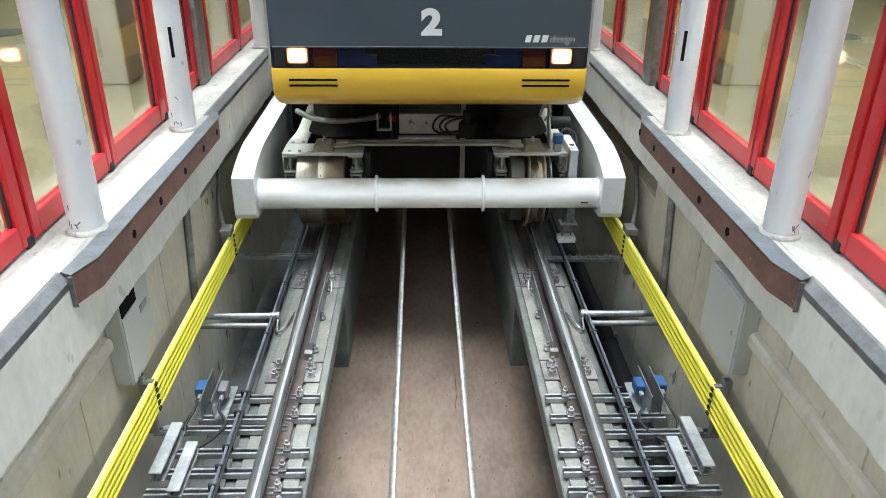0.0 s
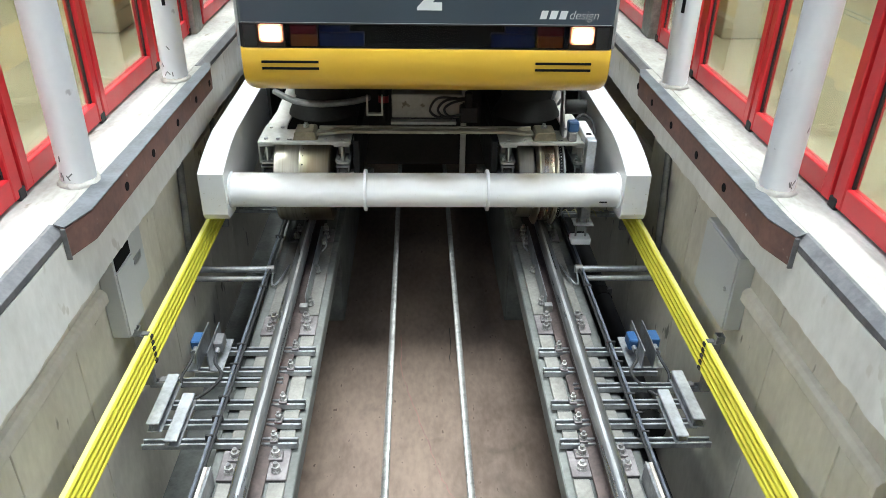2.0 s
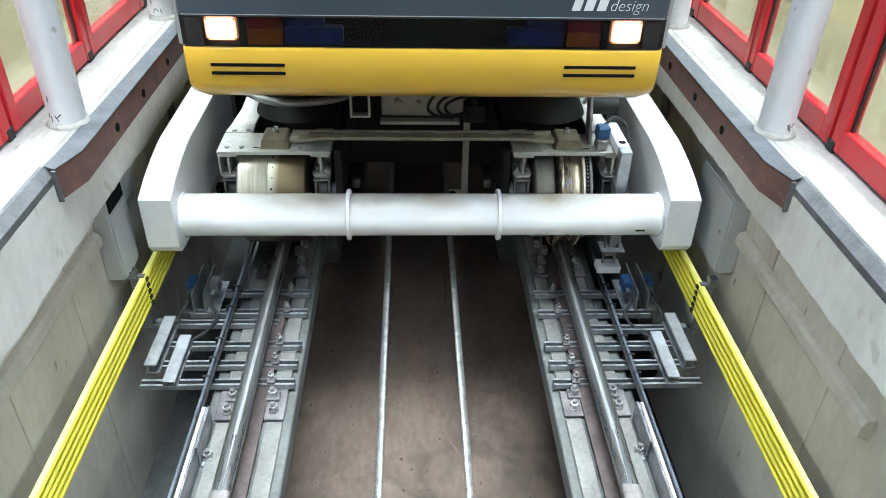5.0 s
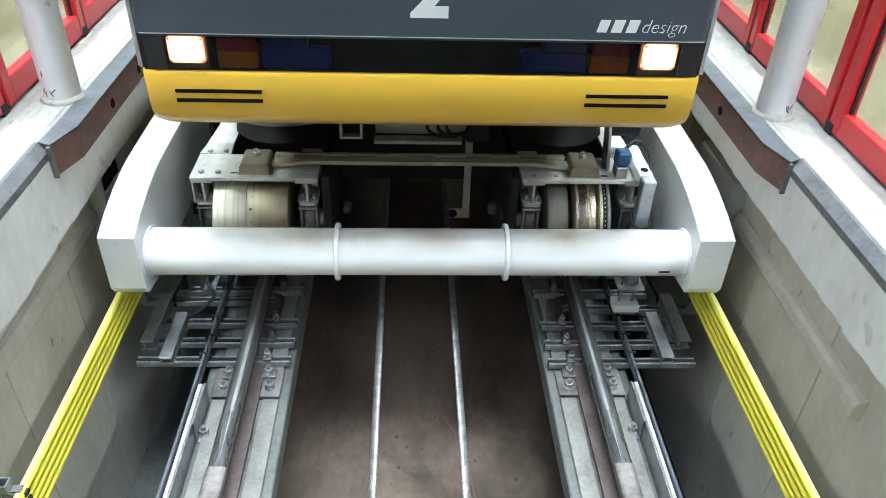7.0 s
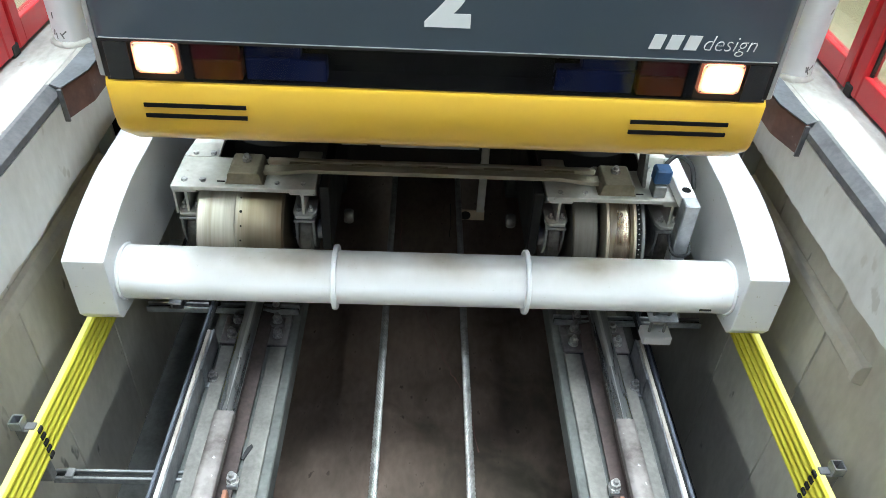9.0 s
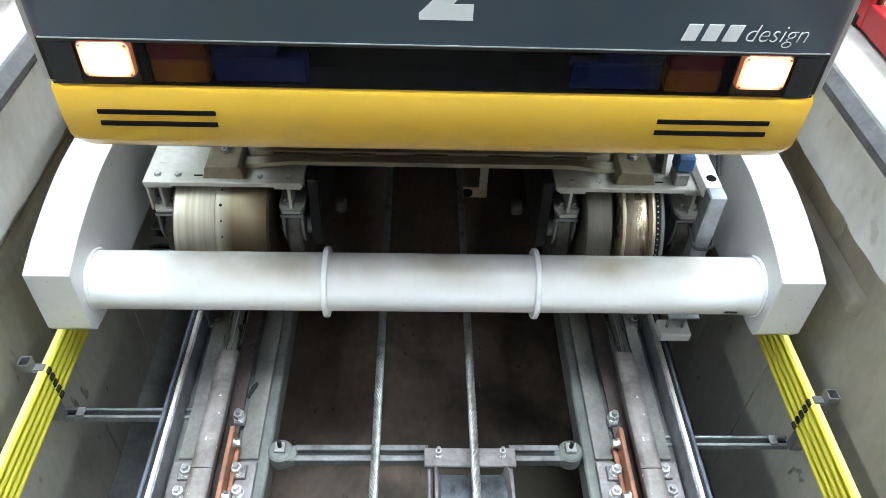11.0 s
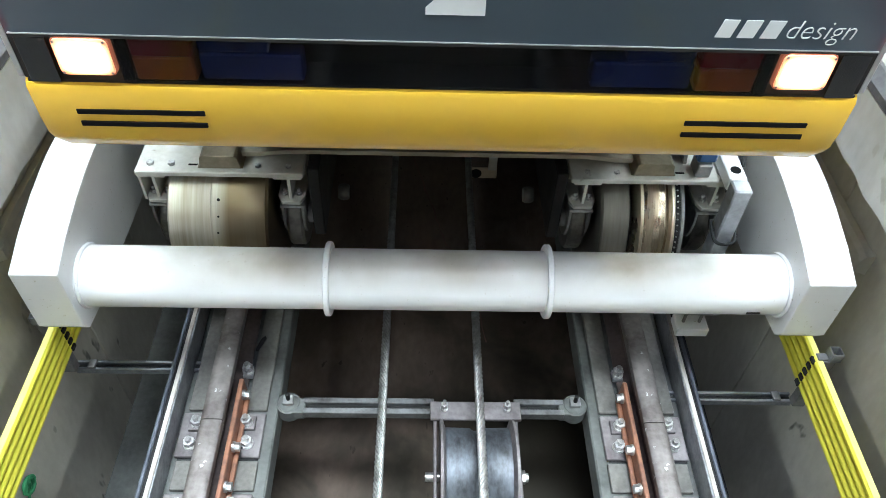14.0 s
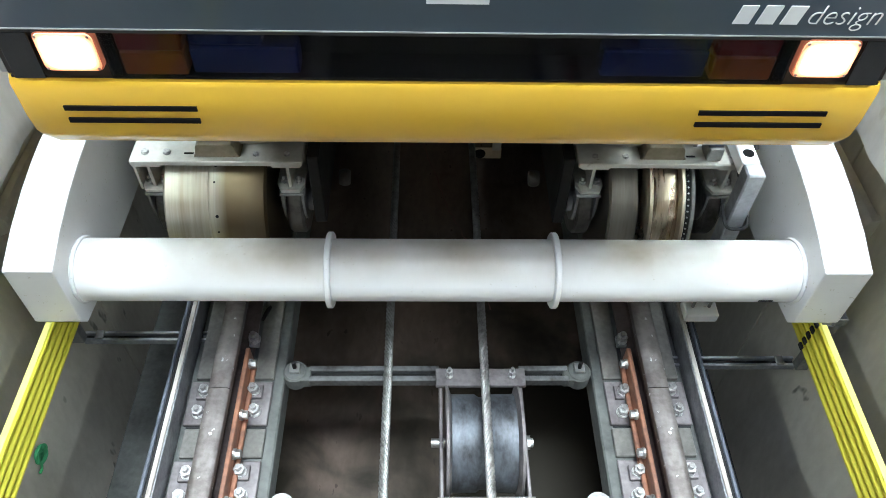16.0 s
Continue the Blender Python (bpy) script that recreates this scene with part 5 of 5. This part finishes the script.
        for k in (-1, 1):
            part("stud", cyl(cyl(B(), (s * xc + k * 0.024, 4.84, 0.46), (s * xc + k * 0.024, 4.84, 0.474), 0.012, 6), (s * xc + k * 0.024, 4.84, 0.474), (s * xc + k * 0.024, 4.84, 0.487), 0.006, 8), BOLT, hang)
        part("gusset", prism(B(), [(s * xc + s * 0.0065, 0.461), (s * xc + s * 0.034, 0.461), (s * xc + s * 0.0065, 0.556)], "y", 4.93, 4.938), BOGIE, hang)
    part("bracket_gusset", prism(B(), [(4.81, 0.45), (4.81, 0.555), (4.96, 0.555), (4.92, 0.45)], "x", s * 0.995, s * 1.003), BOGIE, bogie)
# pressed cross bar between the saddles
bm = B()
out = [(-0.69, 0.606), (-0.61, 0.606), (-0.5, 0.62), (0.5, 0.62), (0.61, 0.606), (0.69, 0.606), (0.69, 0.624), (0.61, 0.624), (0.5, 0.638), (-0.5, 0.638), (-0.61, 0.624), (-0.69, 0.624)]
prism(bm, out, "y", 4.862, 4.91, 0.002)
cross = part("cross_bar", bm, OILY_BAR, bogie, "pressed grey cross bar")
part("cross_bar_rib", box(B(), -0.645, 0.645, 4.912, 4.935, 0.622, 0.646, 0.003), OILY_BAR, cross)
for x in (-0.5, -0.26, 0.0, 0.26, 0.5):
    part("weld_tab", box(B(), x - 0.06, x + 0.06, 4.895, 4.911, 0.6385, 0.643, 0.002), SADDLE, cross)
# the whole frame rides low and a little behind the drum
bogie.location = (0, 0.045, -0.03)

# wheels
BRAKE = mat("worn_brake_steel", (0.23, 0.215, 0.185), (0.12, 0.11, 0.092), 0.36, 0.75, scale=6, fine=40, bump=0.02, streak=(3, 0.3, 0.3), contrast=0.5)
TREAD = mat("polished_tread", (0.5, 0.42, 0.32), (0.3, 0.24, 0.18), 0.2, 0.95, scale=8, bump=0.02, streak=(3, 0.3, 0.3))
R = 0.27
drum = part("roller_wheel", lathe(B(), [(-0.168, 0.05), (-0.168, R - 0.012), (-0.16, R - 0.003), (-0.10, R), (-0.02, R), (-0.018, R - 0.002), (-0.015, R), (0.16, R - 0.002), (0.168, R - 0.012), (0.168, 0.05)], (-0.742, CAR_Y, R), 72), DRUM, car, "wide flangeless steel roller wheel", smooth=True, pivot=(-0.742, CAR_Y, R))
for a, x, r in [(2 * math.pi * k / 30, 0.004 + 0.003 * math.sin(5.0 * k), 0.0035 + 0.002 * (k % 3 == 0)) for k in range(30) if k % 7 != 3]:
    part("pit_mark", cyl(B(), (-0.742 + x, CAR_Y + (R - 0.003) * math.cos(a), R + (R - 0.003) * math.sin(a)), (-0.742 + x, CAR_Y + (R + 0.0008) * math.cos(a), R + (R + 0.0008) * math.sin(a)), r, 12), BLACK, drum, "dark pit mark")
flanged = part("flanged_wheel", lathe(B(), [(-0.044, 0.05), (-0.044, R - 0.004), (-0.03, R - 0.001), (0.0, R), (0.03, R - 0.001), (0.044, R - 0.004), (0.044, 0.05)], (0.742, CAR_Y, R), 72), TREAD, car, "double-flanged steel wheel with a polished tread", smooth=True, pivot=(0.742, CAR_Y, R))
for k in (-1, 1):
    part("flange", lathe(B(), [(k * 0.0445, 0.06), (k * 0.0445, R + 0.016), (k * 0.049, R + 0.024), (k * 0.058, R + 0.024), (k * 0.063, R + 0.016), (k * 0.063, 0.06)], (0.742, CAR_Y, R), 72), BRASS_RIM, flanged, "bright turned flange", smooth=True)
part("brake_drum", lathe(B(), [(-0.18, 0.05), (-0.18, 0.238), (-0.173, 0.246), (-0.085, 0.25), (-0.075, 0.21), (-0.064, 0.2), (-0.064, 0.05)], (0.742, CAR_Y, R), 56), BRAKE, flanged, "worn steel brake drum", smooth=True)
bm = lathe(B(), [(0.066, 0.05), (0.066, 0.255), (0.09, 0.258), (0.09, 0.05)], (0.742, CAR_Y, R), 56)
part("outer_ring", lathe(B(), [(0.0905, 0.06), (0.0905, 0.252), (0.094, 0.256), (0.106, 0.252), (0.106, 0.06)], (0.742, CAR_Y, R), 56), STEEL, flanged, "grey steel ring", smooth=True)
hub = part("toothed_ring", bm, UNDER, flanged, "dark ring with a dotted edge", smooth=True)
for k in range(80):
    a = 2 * math.pi * k / 80
    part("stud", cyl(B(), (0.742 + 0.08, CAR_Y + 0.256 * math.cos(a), R + 0.256 * math.sin(a)), (0.742 + 0.08, CAR_Y + 0.261 * math.cos(a), R + 0.261 * math.sin(a)), 0.003, 6), BOLT, hub)
for s in (-1, 1):
    part("axle_stub", cyl(B(), (s * 0.47, CAR_Y, R), (s * 1.0, CAR_Y, R), 0.045, 20), UNDER, car, "dark stub axle", smooth=True)

# gear hung round the bogie
for s in (-1, 1):
    part("side_member", box(B(), s * 0.4, s * 0.44, 4.86, 7.5, 0.25, 0.56, 0.005), UNDER, car, "dark bogie side member")
    part("back_roller", lathe(B(), [(-0.02, 0.008), (-0.02, 0.026), (-0.008, 0.032), (0.008, 0.032), (0.02, 0.026), (0.02, 0.008)], (s * 0.352, 5.075, 0.264), 20), OILY, car, smooth=True)
    part("air_spring", cyl(B(), (s * 0.66, 5.3, 0.72), (s * 0.66, 5.3, 1.03), 0.17, 28), UNDER, car, "black rubber air spring", smooth=True)
    part("spring_collar", cyl(B(), (s * 0.66, 5.3, 0.795), (s * 0.66, 5.3, 0.82), 0.18, 28), RUBBER, car, smooth=True)
    part("spring_base", cyl(B(), (s * 0.66, 5.3, 0.6), (s * 0.66, 5.3, 0.72), 0.22, 28, 0.15), UNDER, car, smooth=True)
part("spring_hoop", tube(B(), [(-0.93, 5.14, 0.775), (-0.8, 5.06, 0.742), (-0.65, 5.03, 0.732), (-0.5, 5.05, 0.735), (-0.41, 5.11, 0.73), (-0.36, 5.22, 0.71)], 0.02, 10), STEEL, car, "grey curved hoop", smooth=True)
part("equipment_box", box(B(), -0.215, 0.24, 5.26, 5.5, 0.565, 0.72, 0.006), BOGIE, car, "pale grey equipment box")
part("equipment_tray", box(B(), -0.22, 0.2, 5.2, 5.258, 0.54, 0.56, 0.003), BOGIE, car)
# added black sheet that keeps the space behind the bogie dark
part("rear_light_block", box(B(), -1.1, 1.1, 5.75, 5.8, 0.03, 1.03), UNDER, car, "black sheet added to stop light behind the bogie")
part("u_bracket", box(box(box(B(), -0.36, -0.35, 5.0, 5.04, 0.68, 0.79), -0.27, -0.26, 5.0, 5.04, 0.68, 0.79), -0.36, -0.26, 5.0, 5.04, 0.67, 0.68), BOGIE, car)
part("damper", cyl(B(), (-0.274, 5.4, 0.5), (-0.27, 5.43, 1.03), 0.032, 16), UNDER, car, "black damper")
part("damper_collar", cyl(B(), (-0.2732, 5.407, 0.62), (-0.2728, 5.41, 0.665), 0.034, 16), RED_LENS, car, "dull red collar")
for k, (x, h) in enumerate(((0.1, 0.1), (0.15, 0.085), (0.19, 0.07))):
    part("hose", tube(B(), [(x + 0.07, 5.21, 0.58 + 0.02 * k), (x - 0.03, 5.19, 0.6), (x - 0.07, 5.18, 0.65), (x - 0.02, 5.19, 0.58 + h + 0.04), (x + 0.1, 5.22, 0.71)], 0.008, 8), RUBBER, car, "black hydraulic hose", smooth=True)
part("valve_block", box(box(B(), 0.22, 0.34, 5.2, 5.3, 0.55, 0.66, 0.01), 0.25, 0.30, 5.18, 5.23, 0.66, 0.76, 0.01), UNDER, car, "dark valve block")
TAN = mat("tan_plate", (0.5, 0.4, 0.28), (0.4, 0.32, 0.22), 0.5, bump=0.03)
part("rope_guide_strap", box(B(), 0.255, 0.295, 5.64, 5.65, -0.114, 0.8, 0.002), BOGIE, car, "grey hanging strap")
part("rope_guide_plate", box(B(), 0.175, 0.30, 5.655, 5.665, -0.178, -0.113, 0.003), TAN, car, "pale plate with a round hole")
part("rope_guide_hole", cyl(B(), (0.2, 5.656, -0.146), (0.2, 5.652, -0.146), 0.027, 20), BLACK, car)
# right-hand corner: sensor posts, blue actuator, cylinder
part("sensor_post", box(B(), 0.945, 1.003, 4.72, 4.78, 0.02, 0.625, 0.005), ALU, car, "pale square post")
part("post_arm", box(B(), 0.945, 1.003, 4.782, 5.06, 0.57, 0.625, 0.005), WHITE_PAINT, car, "white square tube with a hole")
part("post_hole", cyl(B(), (0.974, 4.826, 0.624), (0.974, 4.826, 0.6265), 0.018, 16), BLACK, car)
part("post_cable", tube(B(), [(0.935, 4.78, 0.44), (0.938, 4.715, 0.41), (0.974, 4.712, 0.39), (1.01, 4.715, 0.41), (1.012, 4.8, 0.44), (0.99, 4.9, 0.52)], 0.006, 8), RUBBER, car)
part("actuator", box(B(), 0.855, 0.92, 4.86, 4.92, 0.62, 0.685, 0.008), BLUE, car, "blue valve actuator")
part("actuator_base", box(B(), 0.86, 0.91, 4.85, 4.92, 0.5655, 0.6195, 0.004), STEEL, car)
part("actuator_cable", tube(B(), [(0.9, 4.92, 0.67), (0.95, 4.95, 0.7), (1.01, 4.93, 0.67), (1.02, 4.87, 0.6)], 0.009, 8), RUBBER, car, smooth=True)
part("air_cylinder", cyl(B(), (0.87, 5.1, 0.7), (1.0, 5.1, 0.7), 0.045, 22), UNDER, car, "black air cylinder", smooth=True)
part("link_plate", prism(B(), [(4.92, 0.566), (5.02, 0.566), (5.12, 0.9), (5.05, 0.9)], "x", 0.835, 0.848), STEEL, car)
part("pipe_cluster", tube(B(), [(0.78, 5.06, 0.76), (0.8, 5.05, 0.83), (0.85, 5.06, 0.8), (0.82, 5.08, 0.72)], 0.01, 8), GALV, car, smooth=True)
part("shoe_hanger", box(box(B(), 0.90, 1.02, 4.62, 4.72, 0.11, 0.118, 0.002), 0.945, 1.0, 4.66, 4.72, 0.118, 0.3, 0.003), GALV, car, "galvanised shoe hanger")
for x in (0.925, 0.985):
    part("shoe_rod", cyl(B(), (x, 4.66, 0.02), (x, 4.66, 0.14), 0.006, 10), STEEL, car)
part("track_shoe", box(B(), 0.895, 1.015, 4.62, 4.70, -0.02, 0.022, 0.005), WHITE_PAINT, car, "dirty white sensor shoe")
# current collectors reaching out to the conductor line
for s in (-1, 1):
    part("collector_arm", box(B(), s * 1.0, s * 1.2, 5.4, 5.46, 0.0, 0.05, 0.004), UNDER, car)


# ---- what moves ----
def motions():
    walk(car, [(t, pose(0, CAR_Y - d, 0)) for t, d in RUN])
    for w, x in ((drum, -0.742), (flanged, 0.742)):
        walk(w, [(t, pose(x, 0, R, math.degrees(d / R))) for t, d in RUN])


motions()
